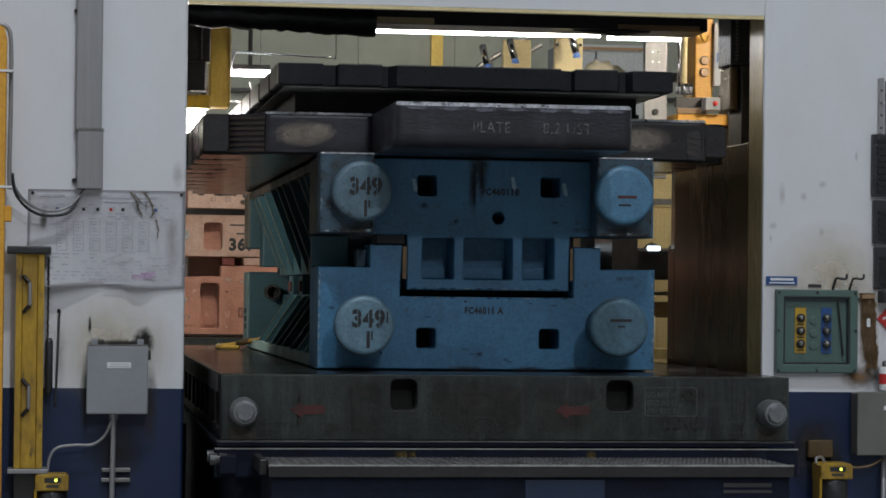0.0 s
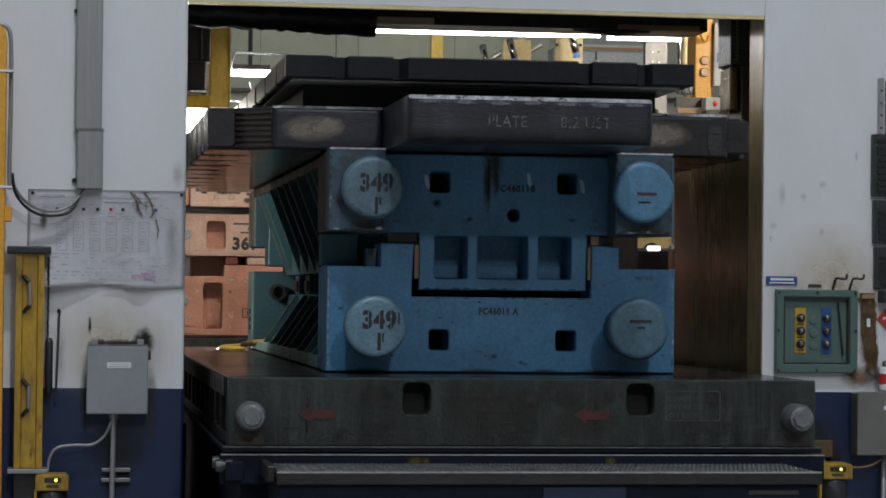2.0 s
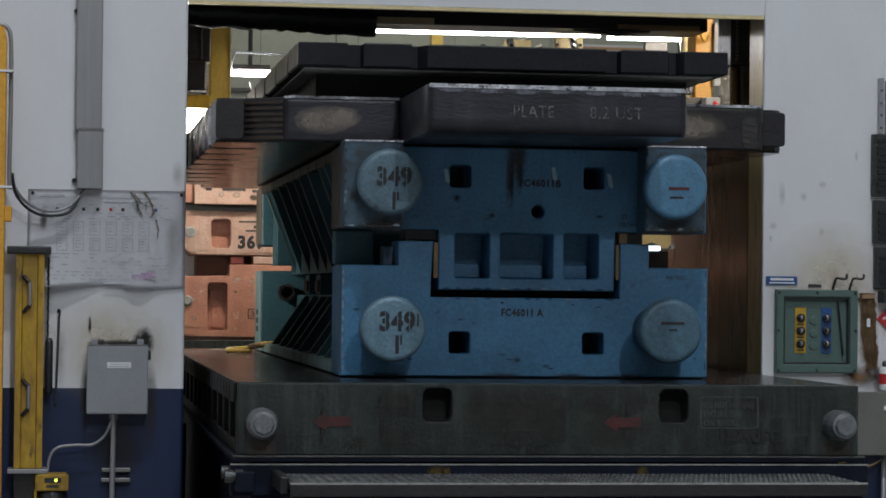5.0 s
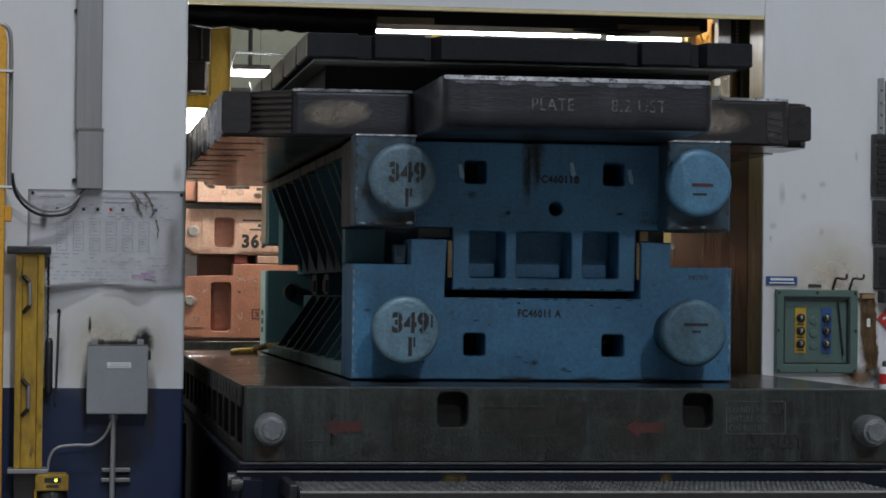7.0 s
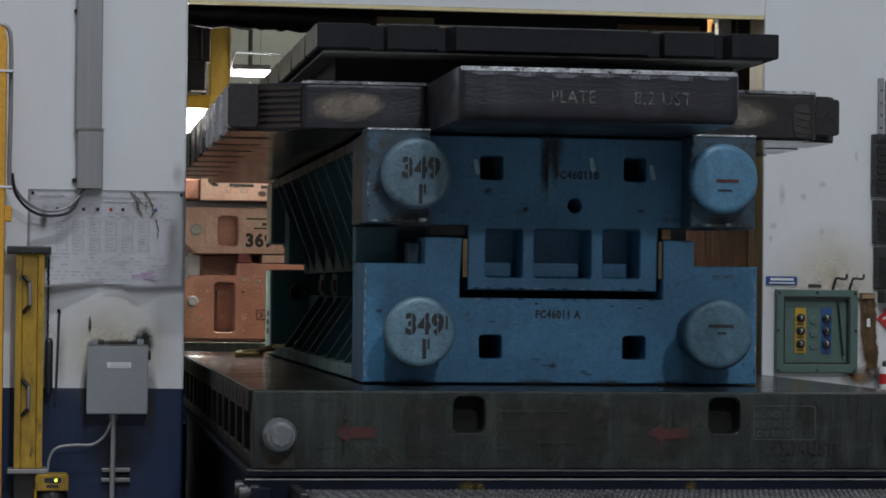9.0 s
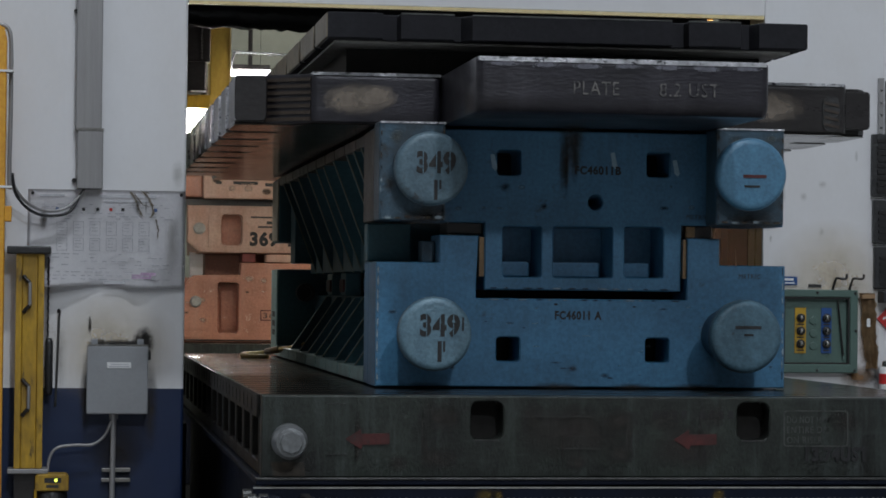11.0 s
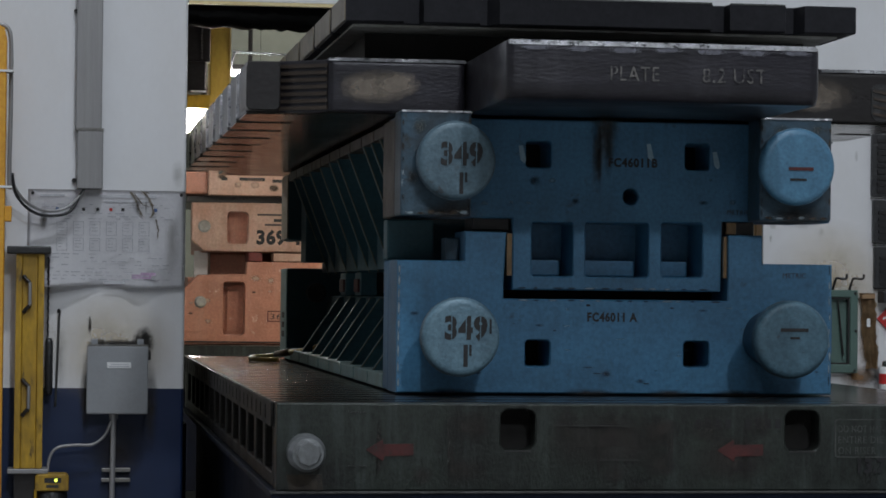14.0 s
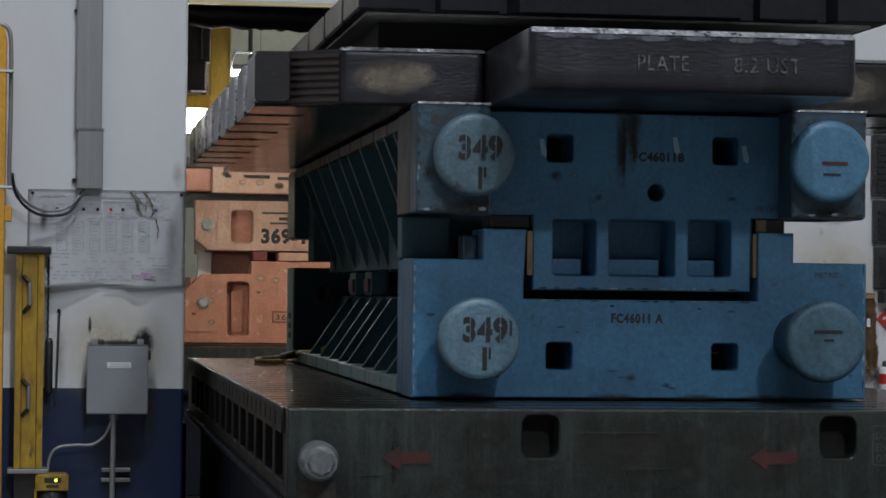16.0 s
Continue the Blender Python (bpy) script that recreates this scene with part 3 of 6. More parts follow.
part("cap", box(-0.234, -0.036, -0.20, -0.03, 1.758, 1.792), M_RUBBER, col, "dark rubber cap", 0.006)
part("base_plate", box(-0.22, -0.037, -0.20, -0.03, 0.766, 0.786), M_DUCT, col, "", 0.003)
part("leg", box(-0.19, -0.08, -0.16, -0.06, 0, 0.766), M_STEELDK, col)
for z in (1.575, 1.108):
    h = part("grab_handle", tube([(-0.129, -0.190, z + 0.052), (-0.129, -0.192, z), (-0.129, -0.190, z - 0.052)], 0.008), M_DUCT, col, "grey steel grab handle", 0, True)
    for k in (-1, 1):
        part("clip", tube([(-0.129, -0.190, z + k * 0.052), (-0.142, -0.185, z + k * 0.062), (-0.158, -0.172, z + k * 0.082)], 0.009), M_STEELDK, h, "", 0, True)
ch = thing("safety_chain", (-0.05, -0.08, 1.1), "dark steel chain with a rubber grip beside the column", "chain")
for i in range(24):
    z = 1.745 - i * 0.0165
    part("link", tube([(-0.052 + 0.004 * (i % 2), -0.07, z), (-0.044 - 0.004 * (i % 2), -0.07 - 0.006 * (i % 2), z - 0.016)], 0.005, None, 6), M_STEELDK, ch)
part("grip", lathe([(0.012, 0), (0.018, 0.02), (0.018, 0.24), (0.012, 0.26)], (-0.041, -0.07, 1.115), "z", 14), M_RUBBER, ch, "", 0, True)

def curl(x, z):
    """How far the loose lower edge of the poster stands off the wall."""
    out = 0.085 * max(0, 1 - (x + 0.146) / 0.33) ** 0.8 + 0.035 * math.exp(-((x - 0.36) / 0.07) ** 2) + 0.008
    return -out * (max(0, 1.90 - z) / 0.29) ** 1.5


poster = thing("wall_poster", (0.21, -0.01, 1.62), "large smudged white press-line diagram poster, curling at its lower edge", "poster")
bm = bmesh.new()
g = []
for j in range(25):
    row = []
    for i in range(41):
        x = -0.146 + 0.718 * i / 40
        z = 2.058 - 0.446 * j / 24
        low_ = max(0, (1.86 - z) / 0.25)
        y = -0.006 + curl(x, z) - 0.002 * noise.noise((x * 6, z * 6, 0))
        row.append(bm.verts.new((x, y, z + 0.006 * math.sin(x * 11) * low_)))
    g.append(row)
for j in range(24):
    for i in range(40):
        bm.faces.new((g[j][i], g[j][i + 1], g[j + 1][i + 1], g[j + 1][i]))
bmesh.ops.solidify(bm, geom=bm.faces[:], thickness=0.001)
part("paper", bm, M_PAPER, poster, "", 0, True)


def on_poster(x0, x1, z, h, material, name):
    y = -0.009 + min(curl(x0, z - h / 2), curl(x1, z - h / 2))
    part(name, box(x0, x1, y - 0.001, y, z - h / 2, z + h / 2), material, poster)


rnd = random.Random(4)
on_poster(0.18, 0.44, 2.030, 0.014, M_PRINT, "printed_title")
on_poster(0.20, 0.42, 2.005, 0.006, M_PRINT, "printed_bar")
on_poster(-0.09, 0.02, 2.030, 0.010, M_PRINT, "printed_bar")
for i, x in enumerate((-0.02, 0.045, 0.10, 0.165, 0.225, 0.28, 0.43)):
    on_poster(x, x + 0.014, 1.968, 0.014, (M_SIGNBLUE, M_BLACK, M_BLACK, M_BLACK, M_SAFRED, M_BLACK, M_SIGNBLUE)[i], "colour_key")
for r_ in range(13):
    z = (1.990, 1.978, 1.950, 1.936, 1.925)[r_] if r_ < 5 else 1.762 - (r_ - 5) * 0.0165
    x = -0.09 + rnd.random() * 0.03
    while x < 0.50:
        w = 0.012 + rnd.random() * 0.030
        if rnd.random() < 0.6:
            on_poster(x, x + w, z, 0.0020 + 0.0016 * rnd.random(), M_PRINT, "printed_bar")
        x += w + 0.008 + rnd.random() * 0.016
for c_ in range(6):
    x = -0.014 + c_ * 0.075
    for z, h in ((1.880, 0.064), (1.806, 0.058)):
        y = -0.010 + min(curl(x, z - h / 2), curl(x + 0.048, z - h / 2))
        part("diagram_frame", sheet(rect(x, x + 0.048, z - h / 2, z + h / 2), [rect(x + 0.0022, x + 0.0458, z - h / 2 + 0.0022, z + h / 2 - 0.0022)], y - 0.001, y), M_PRINT, poster)
        for q in range(3):
            on_poster(x + 0.008, x + 0.020 + 0.018 * rnd.random(), z + 0.018 - q * 0.015, 0.0025, M_PRINT, "printed_bar")
on_poster(0.205, 0.30, 1.632, 0.014, M_PRINT, "printed_bar")
on_poster(0.33, 0.42, 1.660, 0.020, M_PINK, "marker_smear")
on_poster(0.37, 0.44, 1.672, 0.014, M_PINK, "marker_smear")
BROWN_STROKES = ((((0.321, 2.051), (0.344, 2.014), (0.359, 1.972), (0.378, 1.933)), 0.012), (((0.381, 2.05), (0.403, 2.024), (0.422, 1.987), (0.427, 1.954), (0.411, 1.928)), 0.014), (((0.321, 2.05), (0.367, 2.055), (0.414, 2.043)), 0.007), (((0.437, 1.926), (0.45, 1.879), (0.445, 1.83)), 0.008), (((0.335, 2.047), (0.377, 1.991), (0.41, 1.982)), 0.006))
for pts, w in BROWN_STROKES:
    bm = bmesh.new()
    fine = []
    for (xa, za), (xb, zb) in zip(pts, pts[1:]):
        fine += [(xa + (xb - xa) * k / 8, za + (zb - za) * k / 8) for k in range(8)]
    row = []
    for k, (x, z) in enumerate(fine):
        h = w * (0.35 + 0.65 * rnd.random())
        x += (rnd.random() - 0.5) * 0.004
        row.append((bm.verts.new((x - h / 2, -0.0145, z)), bm.verts.new((x + h / 2, -0.0145, z + 0.002))))
    for p_, q_ in zip(row, row[1:]):
        bm.faces.new((p_[0], p_[1], q_[1], q_[0]))
    part("brown_smear", bm, M_BROWNSMEAR, poster, "brown torn and smeared streak")
for x in (-0.125, 0.555):
    part("pin", lathe([(0.008, 0), (0.006, -0.006)], (x, -0.008, 2.04), "y", 10), M_STEELDK, poster)
# Smudges; those at the right and upper left also paint shade.
for a in ((0.34, 0.37, 1.93, 2.045), (0.385, 0.40, 1.93, 2.03), (0.47, 0.55, 1.83, 1.93), (0.47, 0.56, 1.62, 2.0), (-0.10, -0.05, 1.85, 2.0)):
    stain(*a, M_SOOT if a[0] < 0.4 else M_SMUDGE, "smudge and painted shade on the poster", -0.018)

rod = thing("hanging_rod", (-0.004, -0.012, 1.06), "thin greasy steel rod hanging on the white wall", "rod")
part("rod", tube([(0.002, -0.012, 1.47), (-0.002, -0.013, 1.30), (-0.010, -0.012, 1.06)], 0.0055), M_TREAD, rod, "", 0, True)
part("hook", tube([(0.002, -0.012, 1.47), (0.006, -0.014, 1.495), (0.0, -0.016, 1.505), (-0.004, -0.012, 1.49)], 0.005), M_STEELDK, rod, "", 0, True)

gbox = thing("junction_box", (0.27, -0.06, 1.035), "grey steel junction box on the wall below soot stains", "junction box")
part("body", box(0.133, 0.405, -0.11, -0.006, 1.036, 1.338), M_GREYBOX, gbox, "", 0.006)
part("lid", box(0.130, 0.408, -0.128, -0.112, 1.032, 1.344), M_GREYBOX, gbox, "", 0.006)
part("lid_edge", box(0.130, 0.408, -0.13, -0.11, 1.3445, 1.350), M_BARE, gbox, "pale worn upper rim")
part("label_plate", box(0.222, 0.330, -0.1305, -0.128, 1.242, 1.268), M_WHITE, gbox, "white printed label")
bars(gbox, M_PRINT, ((0.235, 0.318, 1.259, 0.005), (0.230, 0.322, 1.249, 0.005)), -0.1306)
for x in (0.15, 0.36):
    part("mounting_tab", box(x, x + 0.03, -0.012, -0.003, 1.345, 1.372), M_GREYBOX, gbox, "", 0.003)
for z in (1.30, 1.08):
    part("hinge", lathe([(0.008, -0.02), (0.008, 0.02)], (0.412, -0.11, z), "z", 10), M_STEELDK, gbox)
pipe = thing("conduit_pipe", (0.25, -0.06, 0), "grey steel conduit running down from the junction box", "conduit")
part("pipe", tube([(0.256, -0.055, 1.04), (0.252, -0.055, 0.6), (0.25, -0.055, 0.0)], 0.013), M_DUCT, pipe, "", 0, True)
part("collar", lathe([(0.02, 0), (0.02, 0.03)], (0.256, -0.055, 1.005), "z", 14), M_DUCT, pipe)
for z in (0.772, 0.726):
    part("strut", box(0.205, 0.335, -0.05, -0.003, z - 0.008, z + 0.008), M_BARE, pipe, "", 0.002)
wire = thing("sensor_cable", (0.1, -0.06, 0.8), "grey cable from the junction box to the scanner", "cable")
part("cable_run", tube([(0.248, -0.06, 1.0), (0.215, -0.065, 0.93), (0.16, -0.07, 0.89), (0.08, -0.08, 0.888), (0.0, -0.09, 0.875), (-0.032, -0.10, 0.83), (-0.040, -0.11, 0.77)], 0.007), M_DUCT, wire, "", 0, True)


def scanner(x0, x1, z1, y, side):
    s_ = thing("laser_scanner", ((x0 + x1) / 2, y, z1 - 0.19), "yellow and black safety laser scanner near the floor", "scanner", "laser scanners")
    w = x1 - x0
    part("head", sheet([(x0, z1 - 0.075), (x1, z1 - 0.075), (x1, z1 - 0.012), (x1 - 0.012, z1), (x0 + 0.012, z1), (x0, z1 - 0.012)], [], y - 0.075, y + 0.07), M_YELLOW, s_)
    part("window", lathe([(w * 0.42, 0), (w * 0.47, 0.02), (w * 0.47, 0.10), (w * 0.42, 0.115)], ((x0 + x1) / 2, y, z1 - 0.19), "z", 28), M_RUBBER, s_, "black curved scan window", 0, True)
    part("bracket", sheet([(x0 - 0.004, z1 - 0.21), (x0 + 0.008, z1 - 0.21), (x0 + 0.008, z1 - 0.07), (x0 - 0.004, z1 - 0.07)], [], y - 0.07, y + 0.05), M_YELLOW, s_)
    part("bracket", box(x0, x1, y - 0.07, y + 0.05, z1 - 0.215, z1 - 0.200), M_YELLOW, s_, "", 0.003)
    part("display", box(x0 + w * 0.28, x1 - w * 0.22, y - 0.078, y - 0.075, z1 - 0.038, z1 - 0.016), M_RUBBER, s_)
    part("status_light", lathe([(0.007, 0), (0.005, -0.004)], (x0 + w * 0.62, y - 0.0785, z1 - 0.027), "y", 12), M_LED, s_, "lit yellow-green status light")
    part("maker_mark", box(x0 + w * 0.33, x1 - w * 0.30, y - 0.0765, y - 0.075, z1 - 0.060, z1 - 0.048), M_DARKTXT, s_)
    part("mount", box((x0 + x1) / 2 - 0.03, (x0 + x1) / 2 + 0.03, y + 0.05, y + 0.12, 0, z1 - 0.1), M_STEELDK, s_)


scanner(-0.095, 0.055, 0.764, -0.14, -1)
scanner(3.566, 3.722, 0.816, -0.14, 1)

# control panel beside the opening
cp = thing("control_panel", (3.594, -0.06, 1.237), "grey-green recessed push-button control panel", "control panel")
part("frame", sheet(rect(3.392, 3.796, 1.237, 1.636), [rect(3.430, 3.756, 1.279, 1.600)], -0.045, -0.006), M_GREEN, cp)
part("back_plate", box(3.425, 3.760, -0.012, -0.004, 1.275, 1.605), M_GREEN, cp)
part("inner_lip", sheet(rect(3.430, 3.756, 1.279, 1.600), [rect(3.436, 3.748, 1.287, 1.592)], -0.04, -0.013), M_STEELDK, cp)
for (x0, x1), m in (((3.491, 3.546), M_YELLOW), ((3.622, 3.673), M_SIGNBLUE)):
    strip = part("legend_plate", box(x0, x1, -0.017, -0.012, 1.331, 1.549), m, cp)
    for k in range(3):
        z = 1.500 - k * 0.062
        kn = part("button", lathe([(0.021, 0), (0.021, -0.012), (0.016, -0.016)], ((x0 + x1) / 2, -0.017, z), "y", 20), M_RUBBER, strip, "black push button")
        part("button_cap", lathe([(0.012, 0), (0.011, -0.012), (0.006, -0.016)], ((x0 + x1) / 2 - 0.002, -0.033, z + 0.002), "y", 14), M_CHROME, kn)
        part("legend", box(x0 + 0.010, x1 - 0.010, -0.018, -0.017, z - 0.034, z - 0.028), M_DARKTXT, strip)
for k in range(3):
    part("blank_plug", lathe([(0.020, 0), (0.019, -0.006), (0.014, -0.007)], (3.584, -0.012, 1.488 - k * 0.0615), "y", 20), M_GREEN, cp)
for x, z in ((3.405, 1.62), (3.594, 1.622), (3.782, 1.62), (3.405, 1.25), (3.594, 1.25), (3.782, 1.25), (3.403, 1.44), (3.785, 1.44)):
    part("screw", lathe([(0.007, 0), (0.005, -0.005)], (x, -0.045, z), "y", 10), M_STEELDK, cp)
part("prop_rod", tube([(3.70, -0.03, 1.585), (3.728, -0.03, 1.32)], 0.004), M_STEELDK, cp)
sign = thing("wall_sign", (3.43, -0.005, 1.66), "small blue sign with illegible white lettering", "sign")
part("panel", box(3.349, 3.504, -0.008, -0.002, 1.657, 1.698), M_SIGNBLUE, sign)
bars(sign, M_WHITE, ((3.37, 3.485, 1.684, 0.011), (3.365, 3.49, 1.667, 0.006)), -0.0085)
tagp = thing("label_plate", (3.59, -0.005, 1.65), "small black label plate on the white wall", "label")
part("plate", box(3.560, 3.624, -0.006, -0.002, 1.647, 1.662), M_RUBBER, tagp)
for k, x in enumerate((3.686, 3.770)):
    h = thing("wall_hook", (x, -0.03, 1.68), "bent steel wire hook on the white wall", "hook", "wall hooks")
    part("hook_rod", tube([(x - 0.006, -0.004, 1.635), (x, -0.03, 1.68), (x + 0.004, -0.05, 1.692), (x + 0.042, -0.06, 1.690), (x + 0.048, -0.06, 1.712)], 0.006), M_STEELDK, h, "", 0, True)
for k, (z0, z1) in enumerate(((2.088, 2.389), (1.862, 2.072), (1.645, 1.846))):
    rk = thing("louvre_panel", (4.0, -0.03, z0), "dark louvred steel panel on the white wall", "panel", "dark wall panels")
    part("backing", box(3.866 + k * 0.008, 4.25, -0.03, -0.002, z0, z1), M_RUBBER, rk, "", 0.004)
    for j in range(int((z1 - z0) / 0.03) - 1):
        z = z0 + 0.02 + j * 0.03
        part("louvre", box(3.89 + k * 0.008, 4.24, -0.038, -0.03, z, z + 0.014), M_STEELDK, rk)
pr = thing("perforated_strip", (3.92, -0.02, 2.39), "grey perforated mounting strip", "strip")
part("strip", sheet(rect(3.899, 3.925, 2.393, 2.66), [ring(3.912, 2.42 + i * 0.06, 0.006, 8) for i in range(4)], -0.02, -0.004), M_DUCT, pr)
part("strip", sheet(rect(3.935, 3.952, 2.393, 2.65), [], -0.02, -0.004), M_DUCT, pr)

M_LEATHER = surface("dirty_tan_leather", (0.24, 0.15, 0.075), 0.75, 0, (0.10, 0.06, 0.03), 0.7, 14, 80, 0.5)
rag = thing("hanging_rag", (3.86, -0.03, 1.26), "torn greasy brown rag hanging on the white wall", "rag")
bm = bmesh.new()
g = []
for j in range(37):
    t_ = j / 36
    z = 1.622 - 0.358 * t_
    mid, half = 3.848 + 0.026 * t_ + 0.004 * math.sin(9 * t_), 0.042 * (1 - 0.35 * t_) + 0.008 * noise.noise((t_ * 7, 3, 1))
    row = []
    for i in range(13):
        u_ = i / 6 - 1
        edge = 0.008 * noise.noise((t_ * 16, u_ * 2, 5)) if abs(u_) > 0.9 else 0
        row.append(bm.verts.new((mid + u_ * half + edge, -0.020 - 0.009 * math.sin(u_ * 5 + 4 * t_) - 0.010 * noise.noise((u_ * 2, t_ * 6, 8)), z - 0.010 * abs(u_) * (t_ > 0.97))))
    g.append(row)
for j in range(36):
    for i in range(12):
        bm.faces.new((g[j][i], g[j][i + 1], g[j + 1][i + 1], g[j + 1][i]))
bmesh.ops.solidify(bm, geom=bm.faces[:], thickness=0.003)
part("cloth", bm, M_LEATHER, rag, "", 0, True)
part("sticker", box(3.842, 3.860, -0.036, -0.034, 1.46, 1.50), M_WHITE, rag, "small white sticker")
part("strap", box(3.818, 3.885, -0.034, -0.004, 1.595, 1.615), M_WOOD, rag, "brown strap", 0.003)
stain(3.79, 3.93, 1.15, 1.62, M_RUSTRUN, "brown rust run below the gloves", -0.006)
dia = thing("warning_sign", (3.96, -0.01, 1.44), "red diamond-shaped warning sign", "sign")
part("panel", sheet([(3.902, 1.50), (3.965, 1.565), (4.03, 1.50), (3.965, 1.435)], [], -0.012, -0.004), M_SAFRED, dia)
part("mark", sheet([(3.93, 1.494), (3.965, 1.506), (3.965, 1.512), (3.93, 1.508)], [], -0.0135, -0.012), M_WHITE, dia)
shelfbin = thing("black_bin", (3.93, -0.05, 1.56), "small black plastic bin on the wall", "bin")
part("body", box(3.905, 4.05, -0.09, -0.003, 1.575, 1.632), M_RUBBER, shelfbin, "", 0.006)
rbox = thing("junction_box", (3.95, -0.06, 0.85), "grey steel junction box on the wall below soot stains", "junction box")
part("body", box(3.774, 4.16, -0.11, -0.006, 0.852, 1.145), M_BOXDK, rbox, "", 0.006)
part("lid", box(3.770, 4.165, -0.128, -0.112, 0.848, 1.152), M_BOXDK, rbox, "", 0.006)
part("label_plate", box(3.90, 4.0, -0.1305, -0.128, 1.065, 1.085), M_WHITE, rbox)
rp_ = thing("conduit_pipe", (3.93, -0.06, 0), "grey steel conduit running down from the junction box", "conduit")
part("pipe", tube([(3.926, -0.055, 0.86), (3.926, -0.055, 0.0)], 0.012), M_DUCT, rp_, "", 0, True)
can = thing("spray_can", (3.93, -0.07, 1.152), "white and red spray can on the junction box", "spray can")
part("body", lathe([(0.033, 0), (0.034, 0.01), (0.034, 0.105), (0.026, 0.118)], (3.93, -0.07, 1.152), "z", 24), M_WHITE, can, "", 0, True)
part("band", lathe([(0.0345, 0.035), (0.0345, 0.085)], (3.93, -0.07, 1.152), "z", 24), M_SAFRED, can, "red printed band")
part("cap", lathe([(0.02, 0.118), (0.02, 0.14), (0.015, 0.146)], (3.93, -0.07, 1.152), "z", 16), M_CHROME, can)
cw = thing("sensor_cable", (3.7, -0.1, 0.82), "thin tan cable from the scanner to the conduit", "cable")
part("cable_run", tube([(3.722, -0.12, 0.795), (3.78, -0.12, 0.79), (3.85, -0.10, 0.80), (3.915, -0.07, 0.83)], 0.005), M_LEATHER, cw, "", 0, True)
part("cable_loop", tube([(3.568, -0.13, 0.81), (3.572, -0.12, 0.835), (3.60, -0.11, 0.838), (3.615, -0.11, 0.81)], 0.007), M_DUCT, cw, "", 0, True)
sb = thing("terminal_box", (3.60, -0.03, 0.83), "small grimy brown box on the blue dado", "box")
part("body", box(3.553, 3.676, -0.05, -0.003, 0.832, 0.916), M_RUST, sb, "", 0.006)

# ---------------------------------------------------------------- inside the press and beyond
curt = thing("cable_bundle", (1.0, 0.75, 2.9), "black greasy cable bundle sagging under the crown", "cable bundle")
bm = bmesh.new()
g = []
for i in range(61):
    x = 0.60 + 0.96 * i / 60
    sag = 0.035 * (i / 60) + 0.010 * noise.noise((x * 9, 1, 2)) + 0.008 * noise.noise((x * 30, 4, 2))
    row = []
    for k in range(14):
        a = 2 * math.pi * k / 14
        rr = 0.075 + 0.012 * noise.noise((x * 14, math.cos(a) * 2, math.sin(a) * 2))
        row.append(bm.verts.new((x, 0.9 + rr * math.cos(a), 2.998 - sag + rr * math.sin(a))))
    g.append(row)
for a, b in zip(g, g[1:]):
    for k in range(14):
        bm.faces.new((a[k], a[(k + 1) % 14], b[(k + 1) % 14], b[k]))
bm.faces.new(g[0]), bm.faces.new(g[-1])
part("cable_sheath", bm, M_RUBBER, curt, "", 0, True)
beam = thing("slide_beam", (2.4, 1.3, 2.95), "dark steel beam under the press crown", "beam")
part("beam", box(1.52, 3.30, 0.95, 1.25, 2.965, 3.5), M_STEELDK, beam, "", 0.01)
part("beam", box(0.60, 1.56, 1.0, 1.3, 3.0, 3.5), M_STEELDK, beam, "", 0.01)
part("lower_cable", tube([(2.60, 1.0, 2.975), (2.75, 0.98, 2.962), (2.82, 0.98, 2.950), (2.88, 0.98, 2.962), (3.0, 1.0, 2.975)], 0.018), M_RUBBER, beam, "", 0, True)
part("wooden_edge", box(1.445, 1.866, 0.93, 0.95, 2.968, 2.996), M_CREAM, beam, "yellow worn edge strip")
part("wooden_edge", box(2.82, 3.25, 0.93, 0.95, 2.968, 2.990), M_WOOD, beam, "brown worn edge strip")
for x0, x1, z in ((1.652, 2.715, 3.030), (2.725, 2.955, 3.034), (2.997, 3.416, 3.024)):
    fl = thing("fluorescent_lamp", ((x0 + x1) / 2, 2.0, z), "lit white fluorescent tube lamp under the crown", "lamp", "tube lamps")
    part("tube", tube([(x0, 2.0, z + 0.004), (x1, 2.0, z + 0.006)], 0.010), M_TUBE, fl)
    part("reflector", box(x0, x1, 1.985, 2.08, z + 0.026, z + 0.07), M_STEELDK, fl)
    part("hanger", box((x0 + x1) / 2 - 0.02, (x0 + x1) / 2 + 0.02, 2.0, 2.04, z + 0.07, 3.63), M_STEELDK, fl)
for x0, x1, y, z in ((1.169, 1.447, 6.0, 3.128), (0.80, 1.01, 4.6, 2.80)):
    fl = thing("fluorescent_lamp", ((x0 + x1) / 2, y, z), "lit white fluorescent tube lamp behind the press", "lamp", "tube lamps")
    part("tube", tube([(x0, y, z), (x1, y, z)], 0.024), M_TUBE, fl)
    part("reflector", box(x0, x1, y - 0.01, y + 0.08, z + 0.028, z + 0.06), M_STEELDK, fl)
    part("hanger", box((x0 + x1) / 2 - 0.015, (x0 + x1) / 2 + 0.015, y + 0.02, y + 0.05, z + 0.06, 22.0), M_STEELDK, fl)
fld = thing("flood_lamp", (0.80, 3.5, 2.45), "glaring lit flood lamp beside the moving dies", "lamp")
part("housing", sheet(rounded(0.718, 0.868, 2.54, 2.70, 0.02), [rounded(0.728, 0.858, 2.55, 2.69, 0.02)], 3.50, 3.62), M_STEELDK, fld)
part("lens", sheet(rounded(0.729, 0.857, 2.551, 2.689, 0.02), [], 3.53, 3.58), M_FLOOD, fld, "glaring white lens")
part("arm", box(0.60, 0.718, 3.53, 3.57, 2.60, 2.64), M_STEELDK, fld)
